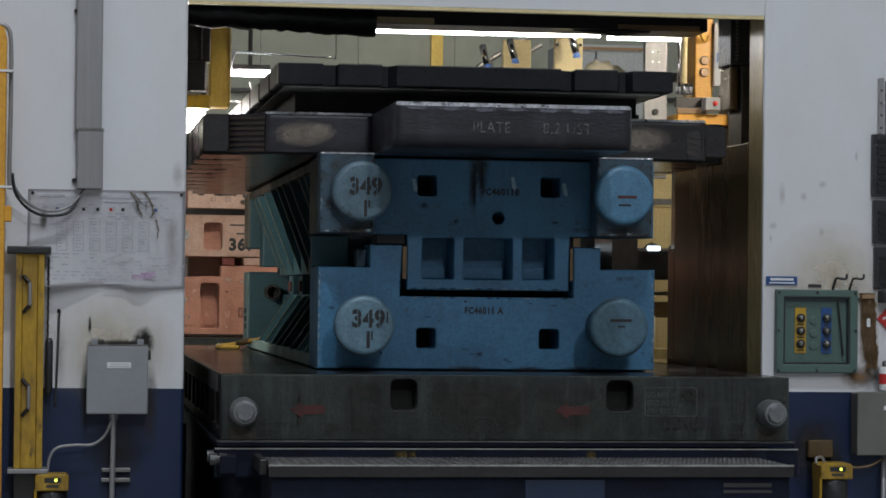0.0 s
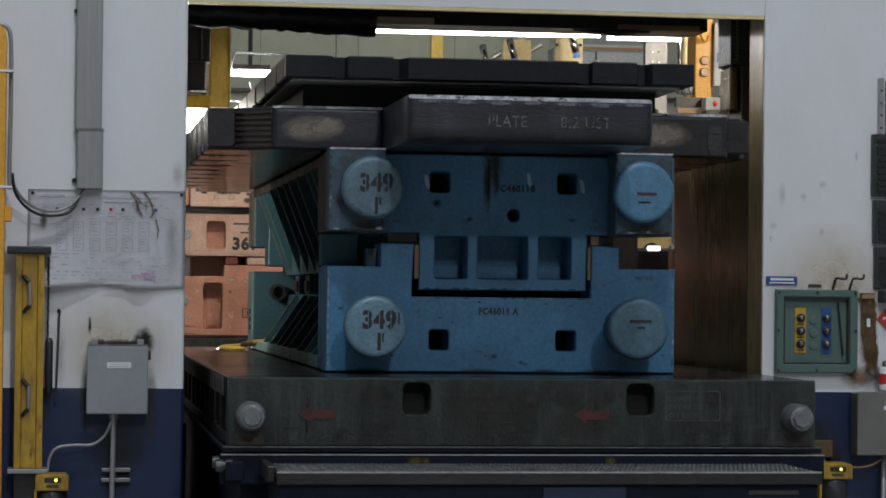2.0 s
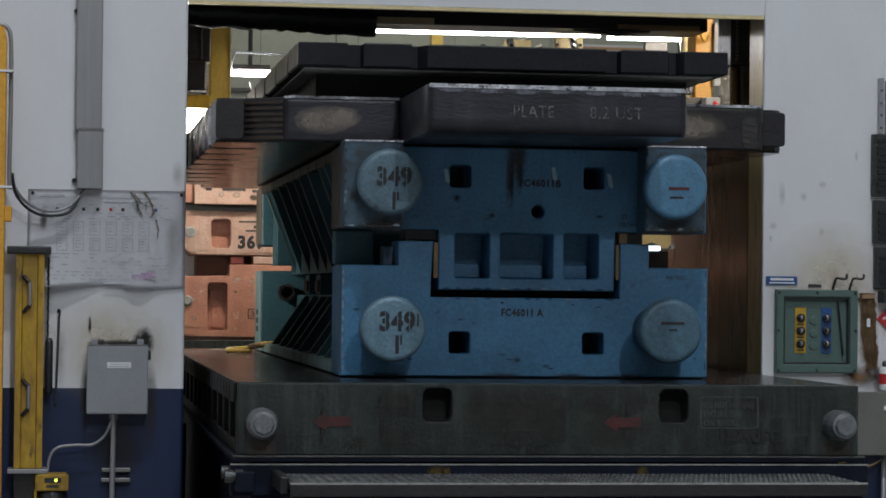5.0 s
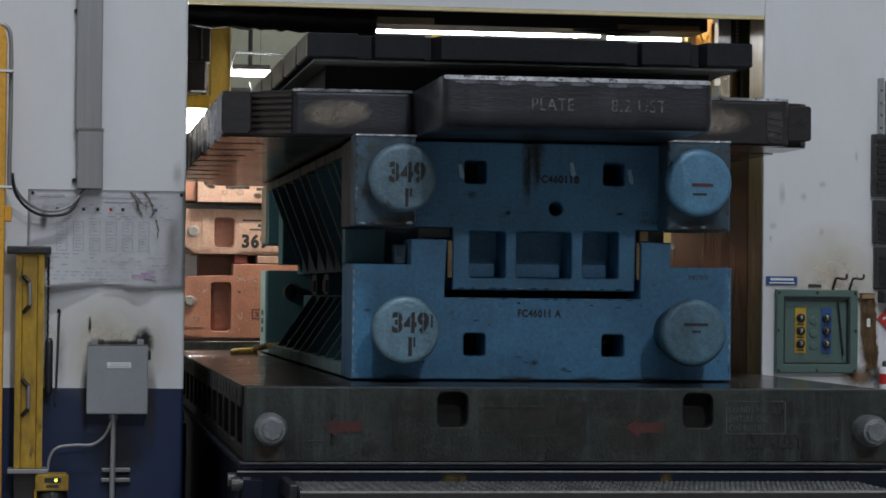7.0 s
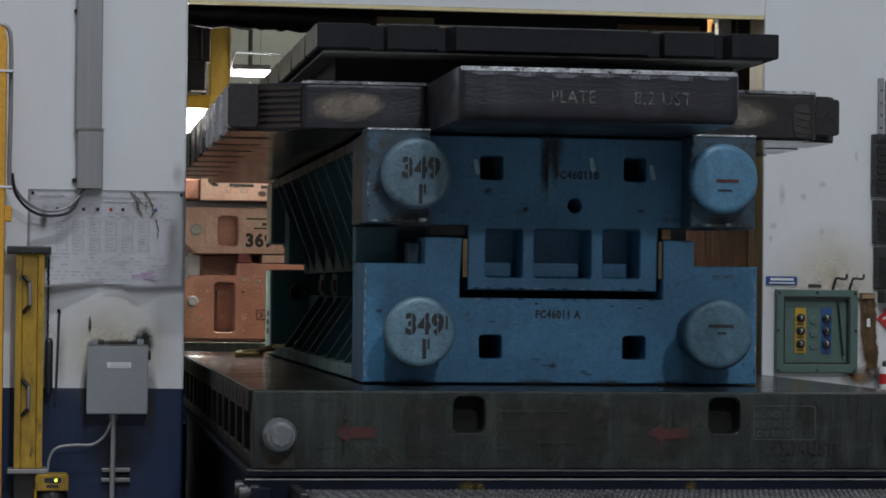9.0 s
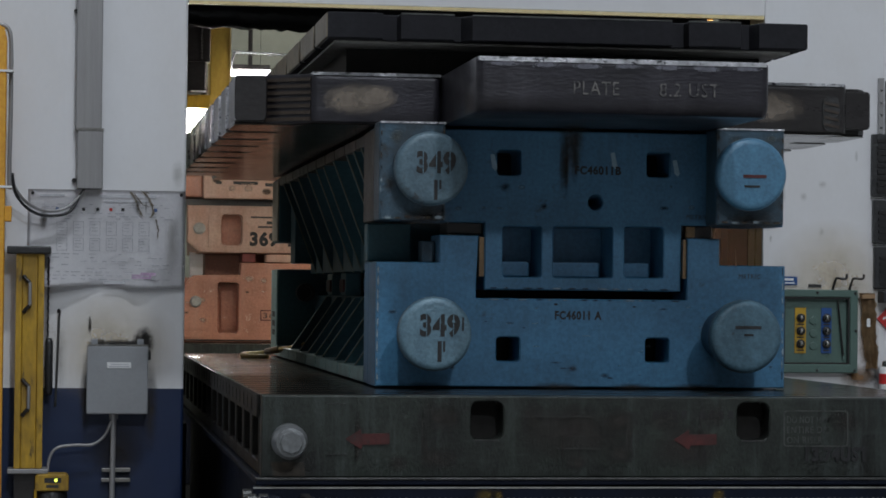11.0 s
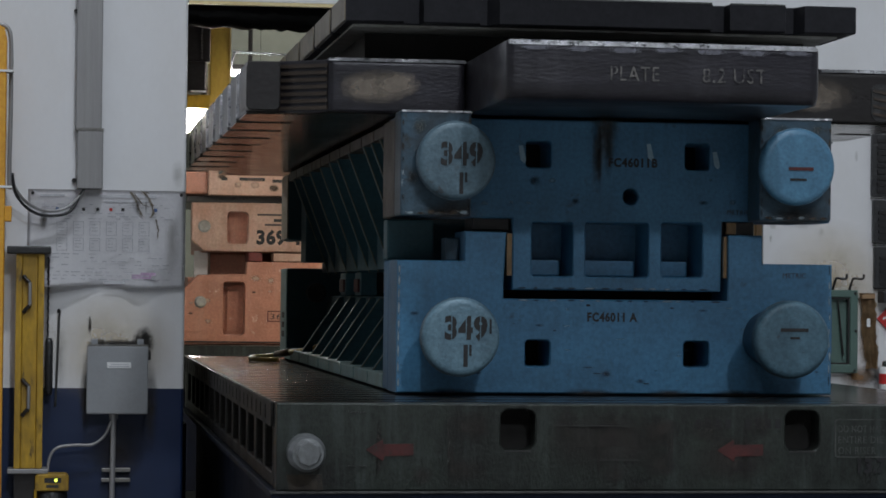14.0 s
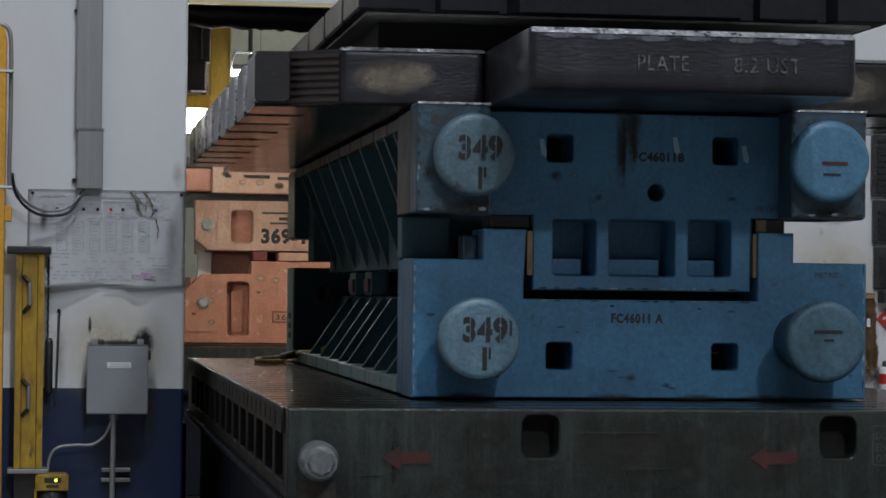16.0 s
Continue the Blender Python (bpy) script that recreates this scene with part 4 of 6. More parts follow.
part("stand", box(0.60, 0.64, 3.52, 3.58, 0, 2.64), M_STEELDK, fld)

# Housing added round the unseen lamp behind the upright.
fl2 = thing("flood_lamp", (0.40, 2.65, 0), "unseen flood lamp on a stand, added behind the press upright", "lamp")
part("housing", lathe([(0.06, -0.14), (0.14, -0.06), (0.15, 0.0), (0.14, 0.0), (0.05, -0.12)], (0.40, 2.73, 2.04), "y", 20), M_STEELDK, fl2)
part("stand", box(0.38, 0.42, 2.55, 2.61, 0, 2.06), M_STEELDK, fl2)

ycol = thing("yellow_column", (0.91, 3.05, 2.67), "yellow painted gib column of the press slide", "column")
part("column", box(0.852, 0.970, 3.0, 3.2, 2.672, 6.0), M_GIB, ycol, "", 0.008)
part("edge", box(0.966, 0.974, 2.99, 3.0, 2.70, 6.0), M_CREAM, ycol, "bright worn edge")
dcol = thing("slide_guide", (0.79, 2.9, 2.74), "black greasy slide guide with a drive chain", "guide")
part("upper_block", box(0.70, 0.846, 2.85, 3.0, 2.92, 6.0), M_STEELDK, dcol, "", 0.006)
part("lower_block", box(0.70, 0.828, 2.85, 3.0, 2.748, 2.92), M_STEELDK, dcol, "", 0.012)
part("white_lip", box(0.735, 0.822, 2.84, 2.86, 2.742, 2.752), M_WHITE, dcol)
for i in range(24):
    part("chain_link", lathe([(0.007, 0), (0.007, -0.012)], (0.797, 2.85, 2.94 + i * 0.018), "y", 8), M_BARE, dcol)
crossb = thing("slide_bracket", (0.85, 3.1, 2.6), "grimy yellow bracket under the gib column", "bracket")
part("bracket", box(0.70, 0.86, 3.0, 3.2, 2.66, 2.74), M_YELLOW, crossb, "", 0.008)
lamp_arm = thing("task_lamp", (1.2, 6.0, 3.2), "thin bent metal lamp arm", "lamp arm")
part("arm", tube([(1.16, 5.9, 3.14), (1.19, 5.9, 3.26), (1.24, 5.9, 3.265), (1.9, 5.9, 3.24)], 0.007), M_CHROME, lamp_arm, "", 0, True)
part("drop_rod", tube([(1.9, 5.9, 3.23), (1.9, 5.9, 22.0)], 0.0035), M_STEELDK, lamp_arm)
part("loop", tube([(1.30, 5.92, 3.06), (1.315, 5.92, 2.98), (1.28, 5.92, 2.92), (1.16, 5.92, 2.92)], 0.008), M_WHITE, lamp_arm, "", 0, True)

# far press and cabinets seen over the load
gantry = thing("hall_panel", (2.2, 14, 3), "grey-green sheet cladding with vertical seams", "cladding")
for i in range(12):
    part("sheet_panel", box(-2 + i * 1.0, -2 + i * 1.0 + 0.995, 14.0, 14.05, 2.5, 8.0), M_HALL, gantry)
part("rail", box(-2, 10, 13.95, 14.0, 3.62, 3.66), M_STEELDK, gantry)
for i in (5,):
    part("post", box(-2 + i * 1.0 + 0.74, -2 + i * 1.0 + 0.86, 13.9, 14.0, 0, 8.0), M_GIB, gantry)
part("footing", box(-2, 10, 14.0, 14.05, 0, 2.5), M_HALL, gantry)
rail = thing("stair_rail", (3.6, 8.5, 3.3), "bare steel handrail rising behind the press", "handrail")
part("rail", tube([(3.38, 8.8, 3.46), (3.92, 8.8, 3.80)], 0.022), M_BARE, rail)
part("rail", tube([(3.30, 8.8, 3.30), (3.92, 8.8, 3.66)], 0.016), M_BARE, rail)
for x in (3.5, 3.75):
    part("baluster", tube([(x, 8.8, 0.0), (x, 8.8, 3.46 + (x - 3.38) * 0.63)], 0.014), M_BARE, rail)
crm = thing("machine_panel", (3.0, 3.2, 2.6), "cream-yellow machine plate with bolts and inspection lamps", "machine panel")
part("plate", box(2.925, 3.096, 3.15, 3.2, 2.60, 3.25), M_CREAM, crm, "", 0.005)
part("far_plate", box(2.74, 2.92, 3.9, 3.95, 2.60, 3.20), M_CREAM, crm, "", 0.005)
part("carrier", box(2.6, 3.10, 3.2, 3.95, 2.60, 2.66), M_STEELDK, crm)
part("carrier_leg", box(3.30, 3.36, 3.2, 3.9, 0.0, 2.66), M_STEELDK, crm)
part("carrier_arm", box(3.08, 3.36, 3.3, 3.8, 2.60, 2.66), M_STEELDK, crm)
for x, z in ((2.938, 3.10), (3.080, 3.10), (2.938, 2.94), (3.080, 2.94)):
    part("bolt", lathe([(0.010, 0), (0.009, -0.008)], (x, 3.15, z), "y", 10), M_STEELDK, crm)
for x, y, z in ((3.03, 3.05, 3.03), (2.775, 3.7, 3.05), (2.62, 3.8, 3.02)):
    il = part("inspection_lamp", tube([(x - 0.03, y, z + 0.13), (x, y - 0.02, z + 0.01)], 0.022), M_CHROME, crm, "slim chrome inspection lamp", 0, True)
    part("lamp_head", lathe([(0.022, 0), (0.024, 0.012), (0.016, 0.03)], (x + 0.005, y - 0.02, z - 0.02), "z", 16), M_INSPECT, il, "lamp head with a faint added blue glow")
cab = thing("steel_cabinet", (4.2, 7.0, 0), "blue-grey steel cabinet with double doors", "cabinet")
part("door", box(3.76, 3.99, 7.0, 7.05, 0.1, 3.448), M_BLUEGREY, cab, "", 0.006)
part("door", box(4.0, 4.36, 7.0, 7.05, 0.1, 3.448), M_BLUEGREY, cab, "", 0.006)
part("body", box(3.74, 4.38, 7.06, 7.6, 0, 3.5), M_BLUEGREY, cab)
part("wooden_rail", box(3.74, 4.38, 6.98, 7.0, 3.452, 3.475), M_WOOD, cab, "brown wooden top rail")
sack = thing("canvas_cover", (3.28, 3.4, 2.6), "crumpled off-white canvas cover", "cover")
bm = bmesh.new()
m_ = Matrix.Translation((3.275, 3.4, 2.815)) @ Matrix.Diagonal((0.21, 0.16, 0.21, 1))
r_ = bmesh.ops.create_icosphere(bm, subdivisions=4, radius=1.0, matrix=m_)
for v in r_["verts"]:
    a = math.atan2(v.co.x - 3.275, v.co.z - 2.80)
    v.co += (v.co - Vector((3.275, 3.4, 2.815))) * (0.065 * math.sin(a * 22 + 3 * noise.noise(v.co * 9)) + 0.08 * noise.noise(v.co * 7))
part("canvas", bm, M_BURLAP, sack, "", 0, True)
part("stand", box(3.34, 3.48, 3.3, 3.5, 0, 2.70), M_STEELDK, sack)
swp = thing("switch_panel", (3.52, 3.1, 2.6), "pale grey switch panel with paired studs", "switch panel")
part("plate", box(3.456, 3.594, 3.05, 3.1, 2.30, 3.12), M_DUCT, swp, "", 0.004)
for x, z in ((3.50, 3.06), (3.54, 3.06), (3.50, 3.00), (3.54, 3.00)):
    part("stud", lathe([(0.009, 0), (0.007, -0.01)], (x, 3.05, z), "y", 10), M_CHROME, swp)
part("pull", lathe([(0.02, 0), (0.018, -0.02)], (3.52, 3.05, 2.70), "y", 14), M_RUBBER, swp)
part("arm", box(3.58, 3.72, 3.06, 3.10, 2.88, 2.94), M_STEELDK, swp)
ygib = thing("press_gib", (3.8, 3.0, 2.6), "orange-yellow gib block with round covers and pipes", "gib")
part("block", box(3.765, 3.875, 3.05, 3.35, 2.76, 6.0), M_ORYEL, ygib, "", 0.008)
part("foot", box(3.64, 3.96, 2.98, 3.35, 2.62, 2.69), M_ORYEL, ygib, "", 0.008)
part("foot_lip", box(3.64, 3.82, 2.97, 3.0, 2.692, 2.72), M_WOOD, ygib)
part("leg", box(3.70, 3.98, 3.1, 3.35, 0, 2.62), M_RUST, ygib)
for z in (3.015, 2.945):
    part("round_cover", lathe([(0.028, 0), (0.028, -0.02), (0.022, -0.026)], (3.82, 3.05, z), "y", 20), M_BRONZE, ygib)
part("pipe", tube([(3.655, 3.0, 3.15), (3.655, 3.0, 2.80)], 0.013), M_CHROME, ygib, "", 0, True)
part("pipe", tube([(3.69, 3.0, 3.15), (3.69, 3.0, 2.84), (3.73, 3.0, 2.80)], 0.016), M_CREAM, ygib, "", 0, True)
for x in (3.65, 3.69, 3.72):
    part("fitting", lathe([(0.018, 0), (0.022, 0.02), (0.022, 0.05), (0.015, 0.07)], (x, 2.99, 2.80), "z", 12), M_CHROME, ygib)
part("dark_foot", box(3.64, 3.80, 3.0, 3.05, 2.73, 2.79), M_STEELDK, ygib)
part("white_plate", box(3.87, 3.92, 3.0, 3.06, 2.86, 3.24), M_GREYBOX, ygib, "", 0.004)
part("blue_label", box(3.885, 3.91, 2.995, 3.0, 3.0, 3.06), M_SIGNBLUE, ygib)
part("hook", tube([(3.80, 3.0, 3.26), (3.785, 2.99, 3.18), (3.81, 2.99, 3.13), (3.84, 2.99, 3.16)], 0.012), M_ORYEL, ygib, "", 0, True)
pb = thing("push_button_box", (3.87, 2.9, 2.71), "grey push-button box with a red button", "button box")
part("body", box(3.788, 3.905, 2.88, 2.98, 2.706, 2.782), M_GREYBOX, pb, "", 0.006)
part("red_button", lathe([(0.015, 0), (0.014, -0.012), (0.008, -0.018)], (3.848, 2.88, 2.745), "y", 16), M_SAFRED, pb, "red push button")
pt = thing("hydraulic_block", (4.0, 2.9, 2.6), "greasy brown hydraulic block with fittings", "hydraulic block")
part("block", box(3.95, 4.2, 2.9, 3.2, 2.40, 2.87), M_RUST, pt, "", 0.01)
part("cap", box(3.90, 3.96, 2.9, 3.0, 2.80, 2.87), M_WHITE, pt, "", 0.01)
part("leg", box(3.95, 4.2, 2.9, 3.2, 0, 2.40), M_RUST, pt)

rg = thing("slide_guide", (3.45, 0.55, 2.0), "black greasy slide guide with a drive chain", "guide")
part("upper_block", box(3.288, 3.62, 0.45, 0.70, 2.752, 3.65), M_RUBBER, rg, "", 0.006)
part("side_block", box(3.345, 3.62, 0.45, 0.70, 2.20, 2.75), M_BROWNCUT, rg, "", 0.006)
part("lower_block", box(3.30, 3.345, 0.50, 0.70, 2.53, 2.75), M_RUST, rg, "", 0.01)
part("foot", box(3.40, 3.62, 0.45, 0.70, 0.0, 2.20), M_STEELDK, rg)
for i in range(34):
    part("chain_link", lathe([(0.007, 0), (0.007, -0.012)], (3.318, 0.45, 2.78 + i * 0.018), "y", 8), M_BARE, rg)

fence = thing("mesh_fence", (3.7, 4.6, 0), "yellow steel mesh safety fence", "fence")
part("frame_post", box(3.66, 3.72, 4.58, 4.62, 0, 2.75), M_CREAM, fence)
part("frame_rail", box(3.66, 4.6, 4.58, 4.62, 2.50, 2.64), M_WHITE, fence)
part("frame_rail", box(3.66, 4.6, 4.58, 4.62, 2.20, 2.24), M_DUCT, fence)
part("backing", box(3.85, 4.7, 5.2, 5.22, 0.9, 2.7), M_CREAM, fence, "cream sheet behind the mesh")
bm = bmesh.new()
for i in range(28):
    box(3.72 + i * 0.03, 3.726 + i * 0.03, 4.598, 4.602, 0.2, 2.5, bm)
for i in range(76):
    box(3.70, 4.56, 4.602, 4.606, 0.2 + i * 0.03, 0.206 + i * 0.03, bm)
tagged(part("wire_mesh", bm, M_CREAM, fence), kind="stuff")
conv = thing("lamp_rail", (3.9, 3.9, 0), "black machine rail with a row of lit lamps", "machine rail")
part("rail", box(3.0, 4.3, 3.9, 4.1, 1.70, 1.90), M_STEELDK, conv, "", 0.02)
for x, w in ((3.153, 0.036), (3.230, 0.044), (3.324, 0.052), (3.436, 0.060), (3.575, 0.078), (3.72, 0.085), (3.88, 0.09)):
    part("lamp_lens", sheet(rounded(x - w / 2, x + w / 2, 1.882, 1.914, 0.012), [], 3.88, 3.90), M_SPOTBLUE, conv, "small lit bluish lamp")
    part("lamp_body", lathe([(0.04, 0), (0.052, 0.04), (0.045, 0.10)], (x, 3.902, 1.885), "y", 16), M_RUBBER, conv)
part("lower_shelf", box(3.0, 4.3, 3.95, 4.1, 1.46, 1.56), M_RUST, conv)
part("lower_shelf", box(3.0, 4.3, 3.95, 4.1, 1.60, 1.625), M_BARE, conv)
part("leg", box(4.1, 4.2, 3.95, 4.05, 0, 1.72), M_STEELDK, conv)
part("base", box(3.3, 4.3, 3.9, 4.2, 1.20, 1.26), M_TAN, conv)
part("base_leg", box(3.35, 3.5, 3.95, 4.1, 0, 1.22), M_STEELDK, conv)
part("drum", lathe([(0.06, 0), (0.075, 0.05), (0.075, 0.20), (0.05, 0.24)], (3.68, 3.98, 1.262), "z", 20), M_BURLAP, conv, "pale wrapped drum", 0, True)

# lamp fixtures that hang from the roof
for x, y, z in ((1.2, -10.3, 20.05), (4.7, -33.0, 17.55)):
    hb = thing("high_bay_lamp", (x, y, z), "round aluminium high-bay lamp hanging from the roof", "lamp", "high-bay lamps")
    part("shade", lathe([(0.20, 0.54), (0.26, 0.48), (0.56, 0.16), (0.72, 0.05), (0.71, 0.05), (0.54, 0.16), (0.20, 0.48)], (x, y, z), "z", 28), M_BARE, hb, "", 0, True)
    part("ballast", box(x - 0.15, x + 0.15, y - 0.15, y + 0.15, z + 0.56, z + 0.95), M_GREYBOX, hb, "", 0.01)
    part("cord", tube([(x, y, z + 0.95), (x, y, 22.0)], 0.012), M_RUBBER, hb)

def blotches(parent, y, x0, x1, z0, z1, nx, nz, seed, materials, smallest, largest, flat=0.6, name="paint_chip"):
    """Chips and scuffs of a few kinds, one in each cell of a face that looks towards -y."""
    r_ = random.Random(seed)
    cw, ch = (x1 - x0) / nx, (z1 - z0) / nz
    for i in range(nx):
        for j in range(nz):
            w = min(r_.uniform(smallest, largest), cw)
            h = min(w * r_.uniform(flat * 0.6, flat * 1.4), ch)
            x, z = x0 + i * cw + r_.random() * (cw - w), z0 + j * ch + r_.random() * (ch - h)
            kind = r_.choice(materials)
            if kind:
                part(name, film_quad(x, x + w, y - 0.0012, z, z + h), kind, parent)


# ---------------------------------------------------------------- what rolls out of the press
MOVING = []


def riding(name, at, label, category, group=""):
    ob = thing(name, at, label, category, group)
    MOVING.append(ob)
    return ob


def carriage(name, x0, x1, y0, y1, front_step):
    """Self-propelled bolster carriage on wheels."""
    c = riding(name, ((x0 + x1) / 2, (y0 + y1) / 2, 0), "dark navy bolster carriage on steel wheels", "carriage")
    part("chassis", box(x0 + 0.06, x1 - 0.06, y0 + 0.05, y1 - 0.05, 0.28, 0.93), M_NAVY, c, "", 0.01)
    part("deck_rail", box(x0 - 0.02, x1 + 0.02, y0 - 0.03, y1, 0.932, 0.956), M_NAVY, c, "dark edge rail", 0.004)
    for wx in (x0 + 0.35, x1 - 0.35):
        for wy in (y0 + 0.7, y1 - 0.7):
            w = part("wheel", lathe([(0.10, -0.07), (0.22, -0.07), (0.23, -0.04), (0.23, 0.04), (0.22, 0.07), (0.10, 0.07)], (wx, wy, 0.23), "x", 28), M_STEELDK, c)
            part("hub", lathe([(0.06, -0.1), (0.06, 0.1)], (wx, wy, 0.23), "x", 16), M_BARE, w)
    if front_step:
        # lower left guide rollers and bracket
        for k, ry in enumerate((y0 - 0.10, y0 + 0.12)):
            part("guide_roller", lathe([(0.012, -0.035), (0.026, -0.035), (0.026, -0.005), (0.018, -0.005), (0.018, 0.005), (0.026, 0.005), (0.026, 0.035), (0.012, 0.035)], (x0 - 0.02, ry, 0.882), "x", 16), M_TREAD, c)
        part("roller_bracket", box(x0 - 0.015, x0 + 0.06, y0 - 0.13, y0 + 0.3, 0.82, 0.90), M_NAVY, c, "", 0.006)
        part("bumper_beam", box(x0 - 0.03, x1 + 0.03, y0 - 0.04, y0 + 0.05, 0.80, 0.925), M_NAVY, c, "", 0.006)
        # Pale strip paints the thin highlight along the dark beam.
        part("beam_edge", box(x0 - 0.03, x1 + 0.03, y0 - 0.043, y0 - 0.036, 0.9205, 0.926), M_PALESTEEL, c, "worn beam edge coloured bright for its highlight")
        t = part("step", box(0.862, 3.075, -1.40, -0.90, 0.858, 0.886), M_STEELDK, c, "raised tread step along the front", 0.004)
        part("step_nosing", box(0.858, 3.079, -1.415, -1.395, 0.838, 0.889), M_STEELDK, t, "dark steel nosing", 0.004)
        # Pale strip paints the highlight along the step's top edge.
        part("nosing_edge", box(0.858, 3.079, -1.4155, -1.405, 0.8835, 0.8905), M_PALESTEEL, t, "worn nosing edge coloured bright for its highlight")
        part("end_cap", box(0.83, 0.862, -1.30, -0.90, 0.84, 0.905), M_STEELDK, t, "", 0.006)
        bm = bmesh.new()
        nx, ny = 110, 13
        for j in range(ny):
            for i in range(nx):
                x, y = 0.875 + (i + 0.5 * (j % 2)) * 0.0199, -1.385 + j * 0.037
                s_ = 1 if (i + j) % 2 else -1
                vs = [bm.verts.new((x + a, y + b * s_, 0.886 + h)) for a, b, h in ((-0.008, -0.010, 0), (-0.004, -0.012, 0), (0.008, 0.010, 0), (0.004, 0.012, 0), (0, 0, 0.007))]
                for q in ((0, 1, 4), (1, 2, 4), (2, 3, 4), (3, 0, 4)):
                    bm.faces.new([vs[k] for k in q])
        tagged(part("tread_teeth", bm, M_TEETH, t, "rows of raised grip teeth"), kind="stuff")
        part("front_panel", sheet(rect(0.87, 3.07, 0.10, 0.838), [], -1.385, -1.35), M_NAVY, c, "", 0.005)
        part("access_cover", box(1.93, 2.27, -1.392, -1.385, 0.30, 0.826), M_COVER, c, "faded blue bolted cover", 0.004)
        part("side_skirt", box(0.87, 0.90, -1.35, -0.85, 0.10, 0.838), M_NAVY, c)
        part("side_skirt", box(3.04, 3.07, -1.35, -0.85, 0.10, 0.838), M_NAVY, c)
        part("name_strip", box(2.78, 2.99, -1.389, -1.385, 0.795, 0.812), M_DARKTXT, c)
        part("name_strip", box(2.78, 2.99, -1.389, -1.385, 0.770, 0.783), M_DARKTXT, c)
    return c


def bolster(name, x0, x1, y0, y1, detail):
    """Cast bolster with T-slots across its top and pockets in its sides."""
    b = riding(name, ((x0 + x1) / 2, (y0 + y1) / 2, 0.957), "oily dark grey steel press bolster with T-slots", "bolster")
    z0, z1 = 0.957, 1.240
    wins = [rounded(1.432, 1.548, 1.088, 1.222, 0.03), rounded(2.392, 2.510, 1.088, 1.222, 0.03)] if detail else []
    part("front_plate", sheet(rect(x0, x1, z0, z1), wins, y0, y0 + 0.10), M_BOLSTER, b, "", 0.006)
    for w0, w1 in (((1.432, 1.548), (2.392, 2.510)) if detail else ()):
        # A black sheet behind each opening paints its inner shade.
        part("window_well", box(w0 - 0.02, w1 + 0.02, y0 + 0.102, y0 + 0.132, 1.06, 1.235), M_VOID, b, "black sheet in place of shade in the opening")
    part("rear_plate", box(x0, x1, y1 - 0.08, y1, z0, z1 - 0.004), M_BOLSTER, b)
    part("core", box(x0 + 0.22, x1 - 0.22, y0 + 0.26, y1 - 0.10, z0, z1 - 0.07), M_STEELDK, b)
    for w0, w1 in (((1.432, 1.548), (2.392, 2.510)) if detail else ()):
        part("window_rim", sheet(rounded(w0 + 0.015, w1 - 0.015, 1.083, 1.089, 0.002), [], y0 - 0.003, y0), M_TREAD, b, "worn lower lip of the opening")
    # side walls with pockets between ribs
    pitch = 0.40
    cells = int((y1 - y0 - 0.2) / pitch)
    pockets = [rounded(y0 + 0.16 + i * pitch, y0 + 0.16 + i * pitch + 0.31, 1.005, 1.155, 0.02, 3) for i in range(cells)]
    for xa, xb in ((x0, x0 + 0.05), (x1 - 0.05, x1)):
        part("side_wall", sheet([(y0 + 0.10, z0), (y1 - 0.08, z0), (y1 - 0.08, 1.165), (y0 + 0.10, 1.165)], [[(min(p, y1 - 0.1), q) for p, q in h] for h in pockets], xa, xb, "x"), M_SIDE, b)
        for i in range(cells + 1):
            yy = y0 + 0.12 + i * pitch
            part("rib", box(min(xa, xb) + 0.01, max(xa, xb) + (0.12 if xa == x0 else -0.01), yy, yy + 0.03, z0, 1.16), M_SIDE, b)
    # top in strips, with a T-slot between them and a shallow groove along each
    y = y0 + 0.135
    while y < y1 - 0.12:
        e = min(y + 0.365, y1 - 0.085)
        part("top_strip", box(x0, x1, y, (y + e) / 2 - 0.018, 1.165, z1), M_TABLE, b, "", 0.009)
        part("top_strip", box(x0, x1, (y + e) / 2 + 0.018, e, 1.165, z1), M_TABLE, b, "", 0.009)
        y = e + 0.035
    slots = []
    y = y0 + 0.135
    while y < y1 - 0.12:
        e = min(y + 0.365, y1 - 0.085)
        slots += [rect((y + e) / 2 - 0.016, (y + e) / 2 + 0.016, 1.176, 1.222), rect(e + 0.002, e + 0.033, 1.176, 1.222)]
        y = e + 0.035
    slots = [h for h in slots if h[1][0] < y1 - 0.10]
    for xa, xb in ((x0 - 0.012, x0 - 0.002), (x1 + 0.002, x1 + 0.012)):
        part("slot_band", sheet(rect(y0 + 0.102, y1 - 0.082, 1.160, 1.2375), slots, xa, xb, "x"), M_SIDE, b, "black side band with T-slot ends")
    part("slot_floor", box(x0 + 0.02, x1 - 0.02, y0 + 0.137, y1 - 0.08, 1.155, 1.166), M_STEELDK, b)
    if detail:
        for cx in (0.792, 3.128):
            t = part("trunnion", lathe([(0.061, 0.0), (0.061, -0.07), (0.050, -0.115), (0.036, -0.118)], (cx, y0, 1.083), "y", 32), M_ZINC, b, "worn pale grey lifting trunnion")
            part("trunnion_face", lathe([(0.041, 0.0), (0.041, -0.010), (0.036, -0.015)], (cx, y0 - 0.118, 1.083), "y", 8), M_ZINC, t)
            part("oil_stain", sheet([(cx - 0.05, 0.96), (cx + 0.06, 0.96), (cx + 0.055, 1.01), (cx - 0.06, 1.01)], [], y0 - 0.002, y0), M_GRIME, b, "black grease run below the trunnion")
